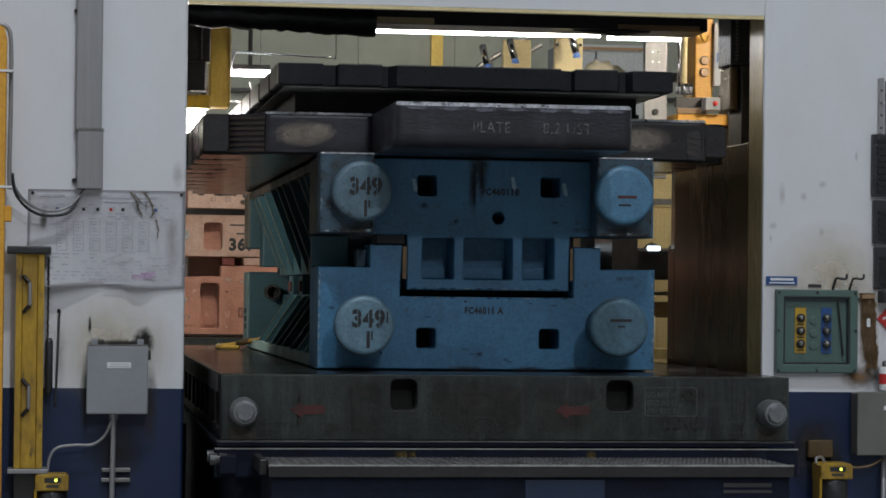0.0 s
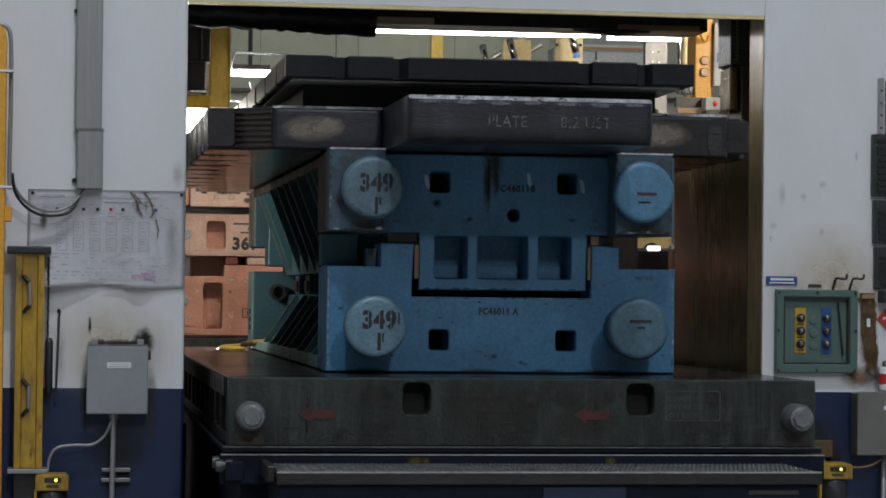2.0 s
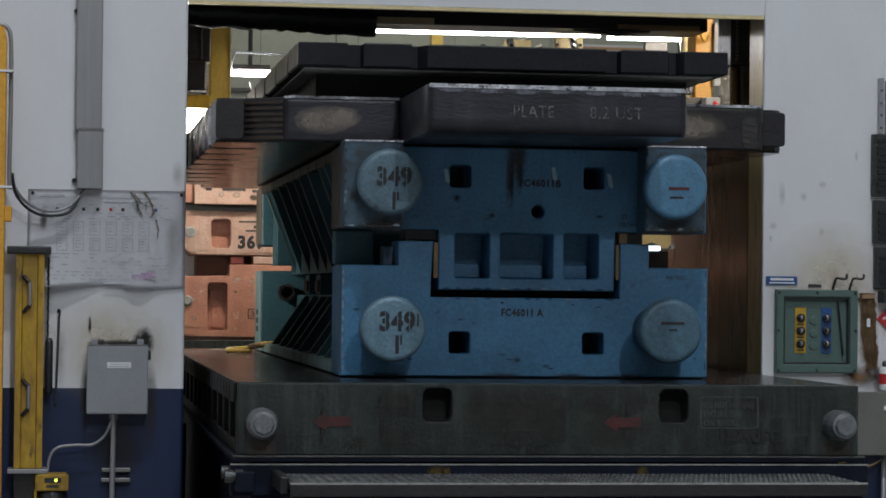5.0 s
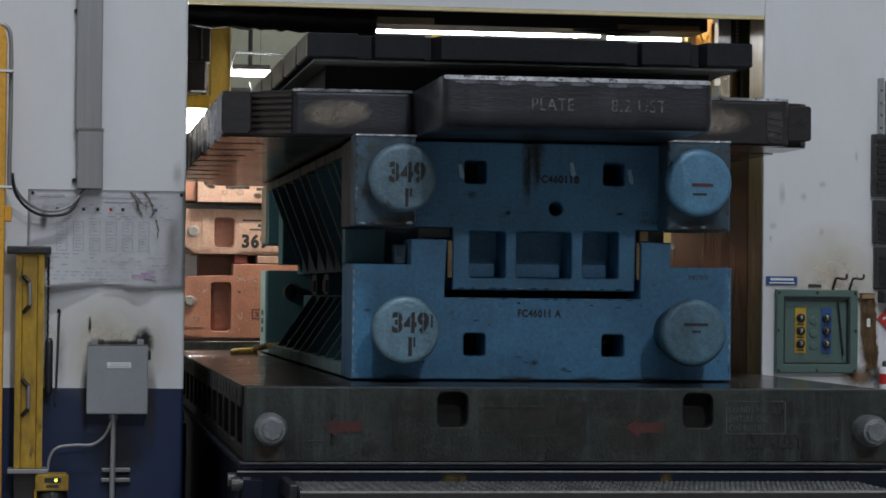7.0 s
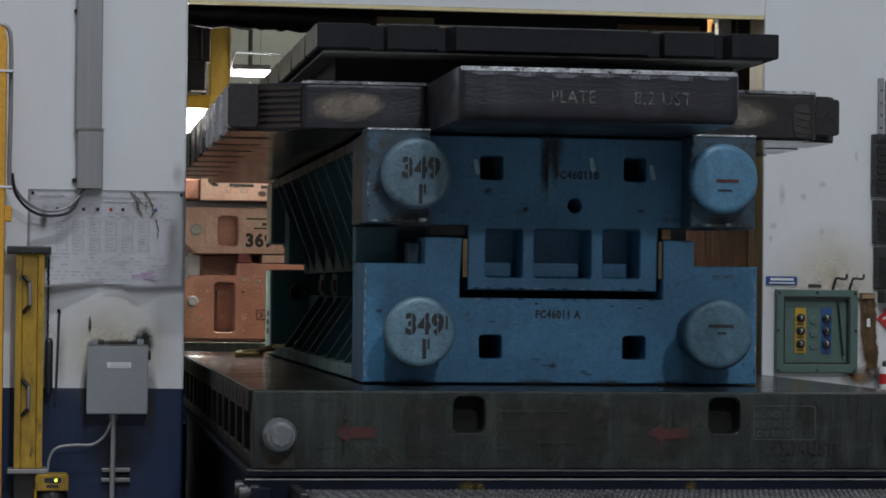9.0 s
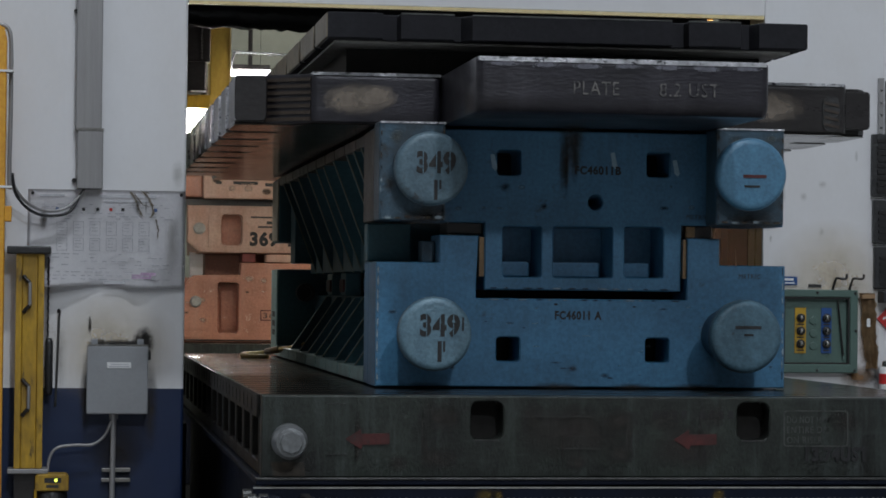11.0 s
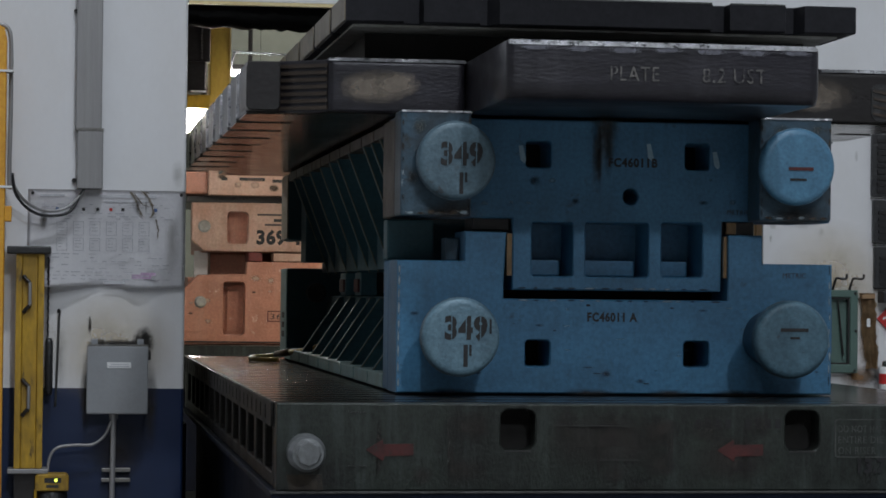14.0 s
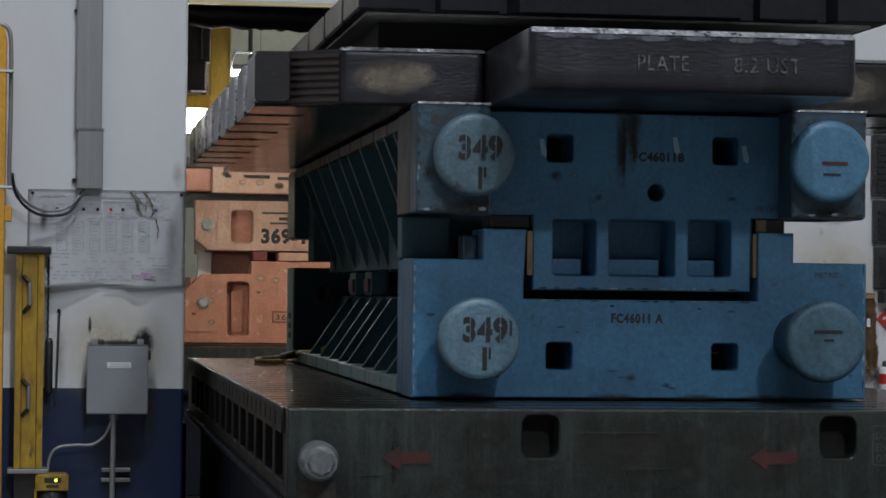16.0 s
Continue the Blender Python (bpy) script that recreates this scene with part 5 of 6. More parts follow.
        for ax, f in ((0.99, 1), (2.16, 1)):
            part("arrow", sheet([(ax, 1.09), (ax + 0.055, 1.125), (ax + 0.055, 1.108), (ax + 0.155, 1.11), (ax + 0.155, 1.072), (ax + 0.06, 1.07), (ax + 0.056, 1.054)], [], y0 - 0.0045, y0), M_RED, b, "faded red painted arrow")
        lettering("13.74UST", 2.641, y0 - 0.005, 1.017, 0.046, M_BLACK, b, 0.235, "dark stencilled weight", 0.0035)
        for k, w in enumerate(("DO NOT HANDLE", "ENTIRE DIE", "ON RISER")):
            lettering(w, 2.575, y0 - 0.001, 1.150 - k * 0.036, 0.024, M_LIGHTTXT, b, (0.205, 0.155, 0.13)[k], "raised cast wording")
        part("frame_line", sheet(rounded(2.562, 2.80, 1.066, 1.195, 0.012), [rounded(2.566, 2.796, 1.070, 1.191, 0.01)], y0 - 0.003, y0), M_LIGHTTXT, b, "thin raised border round the wording")
        bars(b, M_BLACK, tuple((2.085 + k * 0.034, 2.105 + k * 0.034, 1.178, 0.030) for k in range(9) if k != 4) + ((2.205, 2.225, 1.036, 0.030), (2.233, 2.253, 1.036, 0.030), (2.262, 2.278, 1.036, 0.030)), y0, "faded_mark")
        for x_, w_ in ((1.42, 0.12), (1.50, 0.05), (2.28, 0.07)):
            part("yellow_scuff", film_quad(x_, x_ + w_, y0 - 0.0415, 0.86, 0.93), M_YELSCUFF, b, "yellow paint scuff")
        for x_, z_, w_ in ((0.925, 1.035, 0.07), (0.93, 1.21, 0.06), (1.74, 1.055, 0.16), (1.60, 1.168, 0.26)):
            part("weld_scar", box(x_, x_ + w_, y0 - 0.005, y0, z_, z_ + 0.003), M_DARKTXT, b, "dark weld scar")
        blotches(b, y0, 1.18, 1.41, 0.97, 1.23, 2, 2, 23, (M_SOOT, None), 0.08, 0.2, 1.2, "oil_blotch")
        part("oil_band", film_quad(1.52, 2.06, y0 - 0.0016, 0.99, 1.235), M_SOOT, b, "black oily band between the openings")
        part("oil_band", film_quad(2.02, 2.40, y0 - 0.0020, 0.96, 1.16), M_SOOT, b, "black oily band between the openings")
        for xa, xb, n_, sd in ((0.86, 1.41, 3, 41), (1.57, 2.37, 5, 42), (2.53, 3.06, 3, 43)):
            blotches(b, y0 - 0.0006, xa, xb, 0.965, 1.235, n_, 2, sd, (M_SOOT, None, None) if xa > 2.5 else (M_SOOT, M_SOOT, None), 0.10, 0.26, 1.0, "oil_blotch")
        for i in range(10):
            x_ = rnd.choice((0.90, 1.00, 1.18, 1.60, 1.72, 1.88, 2.0, 2.16, 2.90)) + 0.12 * rnd.random()
            part("drip", film_quad(x_, x_ + 0.012 + 0.02 * rnd.random(), y0 - 0.0026, 0.97, 1.05 + 0.2 * rnd.random()), M_SOOT, b)
        part("rail_slot", sheet(rounded(2.965, 2.985, 1.075, 1.215, 0.009), [rounded(2.969, 2.981, 1.080, 1.21, 0.005)], y0 - 0.004, y0), M_DARKTXT, b)
        part("lower_lip", box(x0 - 0.02, x1 + 0.02, y0 - 0.035, y0 + 0.02, 0.949, 0.957), M_TREAD, b, "worn lower lip", 0.002)
    return b


carriage("bolster_carriage", 0.70, 3.22, -0.853, 5.10, True)
carriage("bolster_carriage", 0.70, 3.22, 7.70, 12.2, False)
bolster("press_bolster", 0.70, 3.22, -0.853, 5.10, True)
bolster("press_bolster", 0.70, 3.22, 7.70, 12.2, False)

# ---------------------------------------------------------------- the blue die set
XL, XR, YF, YB = 1.181, 2.772, -0.135, 4.60


def gussets(parent, side, ys, z_out, z_in, x_out, x_in):
    """Triangular webs standing out from the core, with pale worn edges."""
    m = 1 if side < 0 else -1
    mid = (XL + XR) / 2
    fx = (lambda x: x) if side < 0 else (lambda x: 2 * mid - x)
    for y in ys:
        g = part("gusset", sheet([(fx(x_out), z_out), (fx(x_in), z_in), (fx(x_in + 0.06), z_in), (fx(x_in + 0.06), z_out)], [], y, y + 0.028), M_TEAL, parent, "dark teal stiffening web")
        dz = 0.012 if z_in > z_out else -0.012
        part("edge", sheet([(fx(x_out), z_out), (fx(x_in), z_in), (fx(x_in + 0.004), z_in), (fx(x_out + 0.004), z_out)], [], y - 0.002, y + 0.005), M_OLIVE, g, "pale worn edge")


low = riding("lower_die", ((XL + XR) / 2, 2.2, 1.247), "sky-blue lower half of a stamping die, numbered 349", "die", "blue die set")
outline = [(XL, 1.247), (XR, 1.247), (XR, 1.718), (2.511, 1.718), (2.511, 1.820), (2.384, 1.820), (2.384, 1.640), (2.382, 1.583), (1.563, 1.583), (1.563, 1.640), (1.572, 1.820), (1.422, 1.820), (1.422, 1.716), (XL, 1.716)]
part("front_wall", sheet(outline, [rounded(1.643, 1.733, 1.342, 1.436, 0.014), rounded(2.222, 2.316, 1.342, 1.436, 0.014)], YF, 0.10), M_BLUE, low, "", 0.008)
for cx in (XL, XR - 0.22):
    part("corner_block", box(cx, cx + 0.22, 0.10, 0.24, 1.247, 1.716), M_BLUE, low, "", 0.008)
part("heel_step", box(1.372, 1.421, -0.02, 0.10, 1.717, 1.800), M_GRIMYBLUE, low, "grimy blue step", 0.005)
# Black sheet paints the shade behind the front wall.
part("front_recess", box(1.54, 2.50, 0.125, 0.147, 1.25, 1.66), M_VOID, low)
part("core", box(1.40, 2.55, 0.24, 4.30, 1.247, 1.58), M_TEAL, low, "dark teal cast body")
for x0, x1 in ((XL, XL + 0.24), (XR - 0.24, XR)):
    y = 0.26
    while y < 4.28:
        e = min(y + 0.44, 4.29)
        part("base_flange", box(x0, x1, y, e, 1.247, 1.302), M_TEALEDGE, low, "pale teal clamping flange", 0.006)
        y = e + 0.03
gussets(low, -1, (0.62, 0.995, 1.36, 1.90, 2.23, 2.60, 3.02, 3.5), 1.302, 1.575, 1.19, 1.375)
gussets(low, 1, (0.62, 0.995, 1.36, 1.90, 2.23, 2.60, 3.02, 3.5), 1.302, 1.575, 1.19, 1.375)
rear = part("rear_block", box(1.189, XR - 0.01, 4.30, 4.66, 1.247, 1.722), M_TEAL, low, "dark teal rear heel block", 0.01)
part("edge_strip", box(1.184, 1.190, 4.304, 4.655, 1.25, 1.718), M_TEALEDGE, rear, "pale teal worn corner")
for z_ in (1.36, 1.41, 1.46):
    part("edge_mark", box(1.182, 1.185, 4.42, 4.56, z_, z_ + 0.03), M_DARKTXT, rear)
for y in (2.35, 2.95):
    part("stop_block", box(1.345, 1.42, y, y + 0.22, 1.585, 1.69), M_TEAL, low, "", 0.005)
    part("stop_pad", box(1.335, 1.41, y + 0.03, y + 0.19, 1.60, 1.66), M_RED, low, "dull red stop pad", 0.004)
part("port", lathe([(0.05, 0), (0.05, -0.10), (0.035, -0.10), (0.035, -0.02)], (1.335, 4.30, 1.595), "y", 20), M_RUBBER, low, "black hose port")
for cx, num in ((1.366, True), (2.541, False)):
    pin = part("guide_pin", lathe([(0.100, 0.0), (0.100, -0.225), (0.128, -0.232), (0.1365, -0.242), (0.1365, -0.272), (0.1345, -0.283), (0.129, -0.291), (0.119, -0.295), (0.109, -0.2955)], (cx, YF, 1.450), "y", 56), M_BLUEPIN if num else M_BLUEPIN3, low, "big round scuffed pale blue lifting pin", 0, True)
    part("worn_rim", lathe([(0.125, -0.2425), (0.1374, -0.245), (0.1374, -0.268), (0.125, -0.2705)], (cx, YF, 1.450), "y", 56), M_GRIMYBLUE, pin, "grimy rim")
    if num:
        lettering("349", cx - 0.058, YF - 0.2965, 1.446, 0.073, M_BLACK, pin, 0.149, "black stencilled number", 0.0052)
        for k in range(3):
            part("stencil_bridge", box(cx - 0.035 + k * 0.050, cx - 0.0322 + k * 0.050, YF - 0.2985, YF - 0.2955, 1.442, 1.522), M_BLUEPIN, pin)
        part("stencil_mark", box(cx + 0.008, cx + 0.023, YF - 0.2975, YF - 0.2955, 1.348, 1.424), M_BLACK, pin)
        part("stencil_mark", box(cx + 0.098, cx + 0.105, YF - 0.2975, YF - 0.2955, 1.462, 1.512), M_BLACK, pin)
        part("stencil_mark", box(cx + 0.028, cx + 0.036, YF - 0.2975, YF - 0.2955, 1.385, 1.424), M_BLACK, pin)
    else:
        part("stencil_mark", box(cx - 0.045, cx + 0.055, YF - 0.2975, YF - 0.2955, 1.478, 1.490), M_BLACK, pin)
        part("stencil_mark", box(cx - 0.010, cx + 0.025, YF - 0.2975, YF - 0.2955, 1.452, 1.460), M_BLACK, pin)
lettering("FC46011 A", 1.868, YF - 0.001, 1.506, 0.030, M_BLACK, low, 0.182, "small black stencilled code", 0.0018)
lettering("METRIC", 2.588, YF - 0.001, 1.668, 0.018, M_DARKTXT, low, 0.085, "small dark stencilled word")
for x0, x1 in ((1.576, 1.594), (2.369, 2.381)):
    part("wear_plate", box(x0, x1, YF + 0.01, 0.10, 1.665, 1.815), M_BRONZE, low, "bronze wear plate")

blotches(low, YF, 1.20, 2.76, 1.275, 1.335, 14, 1, 3, (M_CHIP, M_SOOT, None), 0.015, 0.06, 0.5)
blotches(low, YF, 1.20, 2.76, 1.46, 1.57, 12, 2, 5, (M_CHIP, M_SOOT, M_PALEBLUE, None), 0.012, 0.05, 0.4)
# Dark films for the oil and the contact shadow under the die.
for x_ in (1.25, 1.75, 2.05, 2.3):
    part("oil_shadow_line", film_quad(x_, x_ + 0.24, YF - 0.006, 1.236, 1.268), M_SOOT, low, "black oil and painted contact shadow along the lower edge")

r_ = random.Random(77)
for i in range(9):
    z_ = 1.26 + 0.05 * i
    for x_ in (XL + 0.001, XR - 0.014):
        part("worn_edge", film_quad(x_, x_ + 0.006 + 0.008 * r_.random(), YF - 0.0022, z_, z_ + 0.03 + 0.05 * r_.random()), r_.choice((M_EDGEWEAR, M_CHIP, M_EDGEWEAR)), low)
for i in range(13):
    x_ = 1.60 + 0.058 * i
    part("worn_edge", film_quad(x_, x_ + 0.03 + 0.05 * r_.random(), YF - 0.0022, 1.574, 1.583), r_.choice((M_EDGEWEAR, M_CHIP)), low)
for i in range(24):
    x_, z_ = r_.uniform(1.2, 2.7), r_.uniform(1.26, 1.56)
    if not (1.22 < x_ < 1.51 or 2.39 < x_ < 2.69 or 1.62 < x_ < 1.75 or 2.20 < x_ < 2.33):
        w_ = r_.uniform(0.015, 0.07)
        part("scratch", film_quad(x_, x_ + w_, YF - 0.0020, z_, z_ + 0.004 + 0.006 * r_.random()), r_.choice((M_CHIP, M_PALEBLUE, M_SOOT)), low)

upp = riding("upper_die", ((XL + XR) / 2, 2.2, 1.87), "sky-blue upper half of a stamping die, numbered 349", "die", "blue die set")
UY = -0.10
outline = [(1.60, 1.870), (1.600, 1.615), (2.366, 1.615), (2.370, 1.870), (XR, 1.870), (XR, 2.225), (XL, 2.225), (XL, 1.870)]
wins = [rounded(1.670, 1.821, 1.665, 1.857, 0.012), rounded(1.866, 2.099, 1.665, 1.859, 0.012), rounded(2.145, 2.298, 1.667, 1.862, 0.012)]
holes = [rounded(1.646, 1.738, 2.053, 2.148, 0.014), rounded(2.230, 2.322, 2.055, 2.149, 0.014), ring(2.030, 1.954, 0.029)]
part("front_wall", sheet(outline, wins + holes, UY, 0.12), M_BLUE, upp, "", 0.007)
for a, b in ((1.670, 1.821), (1.866, 2.099), (2.145, 2.298)):
    part("pocket_ledge", box(a + 0.01, b - 0.02, 0.05, 0.118, 1.667, 1.725), M_BLUE, upp, "", 0.006)
    part("pocket_back", box(a - 0.02, b + 0.02, 0.121, 0.14, 1.64, 1.87), M_BLUE, upp)
# Black backing stands in for the shade inside the holes.
part("hole_back", box(1.60, 2.40, 0.30, 0.32, 1.88, 2.2), M_RUBBER, upp)
part("core", box(1.42, 2.53, 0.32, 4.30, 1.90, 2.222), M_TEAL, upp, "dark teal cast body")
part("rear_web", box(1.255, 1.45, 4.02, 4.28, 1.752, 2.17), M_TEAL, upp, "dark teal rear web", 0.008)
part("core_skirt", box(1.37, 1.62, 0.32, 4.30, 1.70, 1.90), M_TEAL, upp)
part("punch", box(1.62, 2.34, 0.15, 4.2, 1.60, 1.75), M_STEELDK, upp)
for cx, num in ((1.356, True), (2.574, False)):
    x0, x1 = (1.172, 1.422) if num else (2.463, 2.728)
    part("corner_block", box(x0, x1, -0.262, UY, 1.870, 2.237), M_GRIMYBLUE, upp, "grimy blue corner block", 0.008)
    part("bright_edge", box(x0 + 0.004, x1, -0.266, UY, 2.232, 2.2385), M_BRIGHT, upp, "bright worn top edge")
    part("side_block", box(x0 if num else x1 - 0.2, x0 + 0.2 if num else x1, UY, 0.22, 1.870, 2.22), M_BROWNCUT if num else M_BLUE, upp, "", 0.006)
    pin = part("guide_pin", lathe([(0.105, 0.0), (0.105, -0.045), (0.129, -0.050), (0.1375, -0.058), (0.1375, -0.080), (0.1355, -0.091), (0.130, -0.099), (0.120, -0.1035), (0.110, -0.104)], (cx, -0.262, 2.060), "y", 56), M_BLUEPIN4 if num else M_BLUEPIN2, upp, "big round scuffed pale blue lifting pin", 0, True)
    part("worn_rim", lathe([(0.125, -0.0575), (0.1384, -0.060), (0.1384, -0.077), (0.125, -0.0795)], (cx, -0.262, 2.060), "y", 56), M_GRIMYBLUE, pin, "grimy rim")
    if num:
        lettering("349", cx - 0.058, -0.3675, 2.047, 0.073, M_BLACK, pin, 0.147, "black stencilled number", 0.0052)
        for k in range(3):
            part("stencil_bridge", box(cx - 0.035 + k * 0.050, cx - 0.0322 + k * 0.050, -0.3695, -0.3665, 2.043, 2.123), M_BLUEPIN, pin)
        part("stencil_mark", box(cx + 0.008, cx + 0.021, -0.3685, -0.3665, 1.943, 2.018), M_BLACK, pin)
        part("stencil_mark", box(cx + 0.027, cx + 0.035, -0.3685, -0.3665, 1.985, 2.018), M_BLACK, pin)
    else:
        part("stencil_mark", box(cx - 0.035, cx + 0.055, -0.3685, -0.3665, 2.046, 2.058), M_RED, pin)
        part("stencil_mark", box(cx - 0.03, cx + 0.03, -0.3685, -0.3665, 2.010, 2.018), M_BLACK, pin)
blotches(upp, -0.262, 1.18, 1.42, 1.96, 2.23, 2, 3, 8, (M_SOOT, M_SCUFF, M_PALEBLUE), 0.05, 0.13, 1.0)
blotches(upp, -0.262, 2.47, 2.72, 1.96, 2.23, 2, 3, 9, (M_SOOT, M_SCUFF), 0.05, 0.13, 1.0)
blotches(upp, UY, 1.45, 1.88, 1.90, 2.04, 5, 2, 10, (M_SOOT, M_PALEBLUE, None), 0.02, 0.07)
blotches(upp, UY, 2.10, 2.45, 1.90, 2.04, 4, 2, 11, (M_SOOT, M_PALEBLUE, None), 0.02, 0.07)
# Leaked and reflected light, painted as fixed pale marks.
for x_, z_ in ((1.632, 2.10), (2.10, 2.115), (2.345, 2.09)):
    part("leak_fleck", sheet([(x_ - 0.013, z_ + 0.03), (x_ + 0.002, z_ + 0.032), (x_ + 0.014, z_ - 0.02), (x_ + 0.008, z_ - 0.032), (x_ - 0.006, z_ - 0.02)], [], UY - 0.0015, UY), M_FLECK, upp, "pale blue fleck painted for leaking light")
for i in range(8):
    z_ = 1.875 + 0.043 * i
    for x_ in (1.1735, 1.408, 2.4645, 2.714):
        part("worn_edge", film_quad(x_, x_ + 0.007 + 0.008 * r_.random(), -0.2644, z_, z_ + 0.03 + 0.03 * r_.random()), r_.choice((M_EDGEWEAR, M_RUSTCHIP, M_SOOT)), upp)
for i in range(6):
    for x_ in (1.18 + 0.038 * i, 2.47 + 0.041 * i):
        part("worn_edge", film_quad(x_, x_ + 0.05, -0.2648, 1.872, 1.884 + 0.012 * r_.random()), r_.choice((M_EDGEWEAR, M_RUSTCHIP, M_RUSTCHIP)), upp)
for i in range(12):
    x_ = 1.61 + 0.06 * i
    part("worn_edge", film_quad(x_, x_ + 0.03 + 0.05 * r_.random(), UY - 0.0022, 1.617, 1.627), r_.choice((M_EDGEWEAR, M_CHIP)), upp)
part("heel_web", box(1.186, 1.36, 0.20, 0.30, 1.722, 1.868), M_TEAL, upp, "recessed blue web", 0.006)
part("heel_block", box(1.46, 1.598, -0.06, 0.12, 1.825, 1.872), M_STEELDK, upp, "oily dark heel block", 0.006)
part("stop_plate", box(2.388, 2.425, -0.09, -0.061, 1.822, 1.868), M_BRONZE, upp, "bronze stop plate", 0.004)
part("heel_block", box(2.36, 2.50, -0.06, 0.12, 1.80, 1.872), M_STEELDK, upp, "oily dark heel block", 0.006)
for cx in (1.50, 2.46):
    part("guide_post", lathe([(0.035, -0.05), (0.035, 0.08)], (cx, 0.0, 1.80), "z", 20), M_BARE, upp, "polished guide post")
lettering("FC46011B", 1.948, UY - 0.001, 2.062, 0.030, M_BLACK, upp, 0.180, "small dark stencilled code", 0.0016)
lettering("METRIC", 2.388, UY - 0.001, 1.896, 0.016, M_DARKTXT, upp, 0.085, "small dark stencilled word")
for x_, w_, z_ in ((1.870, 0.13, 2.05), (1.880, 0.05, 1.95), (1.925, 0.045, 1.99), (1.905, 0.02, 1.93)):
    part("oil_run", film_quad(x_, x_ + w_, UY - 0.003 - w_ * 0.01, z_, 2.36 if w_ > 0.05 else 2.25), M_OILRUN, upp, "brown oil run down the face")
part("oil_run", film_quad(1.22, 1.50, -0.2640, 1.83, 1.94), M_SOOT, upp, "dark oil stain under the pin")
part("oil_run", film_quad(2.48, 2.73, -0.2640, 1.83, 1.95), M_SOOT, upp, "dark oil stain under the pin")
for x0, x1 in ((XL + 0.005, XL + 0.30), (XR - 0.30, XR - 0.005)):
    y = 0.24
    while y < 4.28:
        e = min(y + 0.38, 4.29)
        part("top_flange", box(x0, x1, y, e, 2.178, 2.222), M_BROWNCUT, upp, "rusty brown clamping flange", 0.006)
        y = e + 0.022
gussets(upp, -1, (0.46, 0.73, 0.99, 1.507, 1.954, 2.281, 2.70, 3.177, 3.667, 4.01), 2.178, 1.69, 1.188, 1.375)
gussets(upp, 1, (0.46, 0.99, 1.507, 1.954, 2.281, 2.70, 3.177, 3.667), 2.178, 1.92, 1.188, 1.375)
part("rear_block", box(1.189, XR - 0.01, 4.30, 4.66, 1.87, 2.222), M_TEAL, upp, "dark teal rear heel block", 0.01)
part("edge_strip", box(1.184, 1.190, 4.304, 4.655, 1.88, 2.21), M_CUTEDGE, upp, "tan worn side face")

# ---------------------------------------------------------------- plates on top of the die
def lugs(x_in, x_out, y0, y1, pitch, gap, side):
    """Points down one edge of a plate with U-shaped clamping slots, from y0 to y1."""
    pts, y = [], y0
    s_ = 1 if x_out > x_in else -1
    while y + pitch - gap <= y1 + 1e-6:
        pts += [(x_in, y), (x_out - s_ * 0.03, y), (x_out, y + 0.03), (x_out, y + pitch - gap - 0.03), (x_out - s_ * 0.03, y + pitch - gap), (x_in, y + pitch - gap)]
        y += pitch
    return pts


plate = riding("adapter_plate", (1.95, 2.0, 2.245), "black flame-cut steel plate stencilled PLATE 8.2 UST", "steel plate")
ZP0, ZP1 = 2.240, 2.425
left = lugs(0.86, 0.655, 0.05, 4.9, 0.50, 0.10, -1)
right = lugs(2.98, 3.150, 0.05, 4.9, 0.50, 0.10, 1)
outline = [(1.43, -0.06), (0.93, -0.06)] + left + [(0.86, 4.95), (2.98, 4.95)] + right[::-1] + [(3.03, -0.04), (2.70, -0.04), (2.48, -0.06)]
part("slab", sheet(outline, [], ZP0, ZP1, "z"), M_STEELDK, plate, "", 0.008)
part("ground_underside", sheet(outline, [], ZP0 - 0.005, ZP0 - 0.001, "z"), M_TABLE, plate, "ground steel underside")


def rough_block(x0, x1, y0, y1, z0, z1, seed, amp=0.0017, chamfer=0.03):
    """A torch-cut block: a rippled front face with a rolled lower edge."""
    bm = bmesh.new()
    nx, nz = int((x1 - x0) / 0.012), 22
    g = []
    for j in range(nz + 1):
        row = []
        for i in range(nx + 1):
            x, z = x0 + (x1 - x0) * i / nx, z0 + (z1 - z0) * j / nz
            y = y0 + amp * noise.noise((x * 5 + seed, z * 24, seed)) + amp * 0.6 * noise.noise((x * 16, z * 34, seed + 3))
            y += chamfer * max(0, 1 - (z - z0) / 0.05) ** 2 + 0.010 * max(0, 1 - (z1 - z) / 0.015) ** 2
            x_e = min(x - x0, x1 - x)
            y += 0.018 * max(0, 1 - x_e / 0.02) ** 2
            row.append(bm.verts.new((x, y, z + (0.004 * noise.noise((x * 12, seed, 1)) if j == nz else 0))))
        g.append(row)
    for j in range(nz):
        for i in range(nx):
            bm.faces.new((g[j][i], g[j][i + 1], g[j + 1][i + 1], g[j + 1][i]))
    back = [[bm.verts.new((x, y1, z)) for x in (x0, x1)] for z in (z0, z1)]
    bm.faces.new([r[0] for r in g] + [back[1][0], back[0][0]])
    bm.faces.new([r[-1] for r in g] + [back[1][1], back[0][1]])
    bm.faces.new(g[-1] + [back[1][1], back[1][0]])
    bm.faces.new(g[0] + [back[0][1], back[0][0]])
    bm.faces.new((back[0][0], back[0][1], back[1][1], back[1][0]))
    return bm


nose = part("nose", rough_block(1.428, 2.477, -0.93, -0.05, 2.235, 2.424, 2.0, 0.0003), M_FLAME, plate, "black torch-cut projecting nose", 0, True)
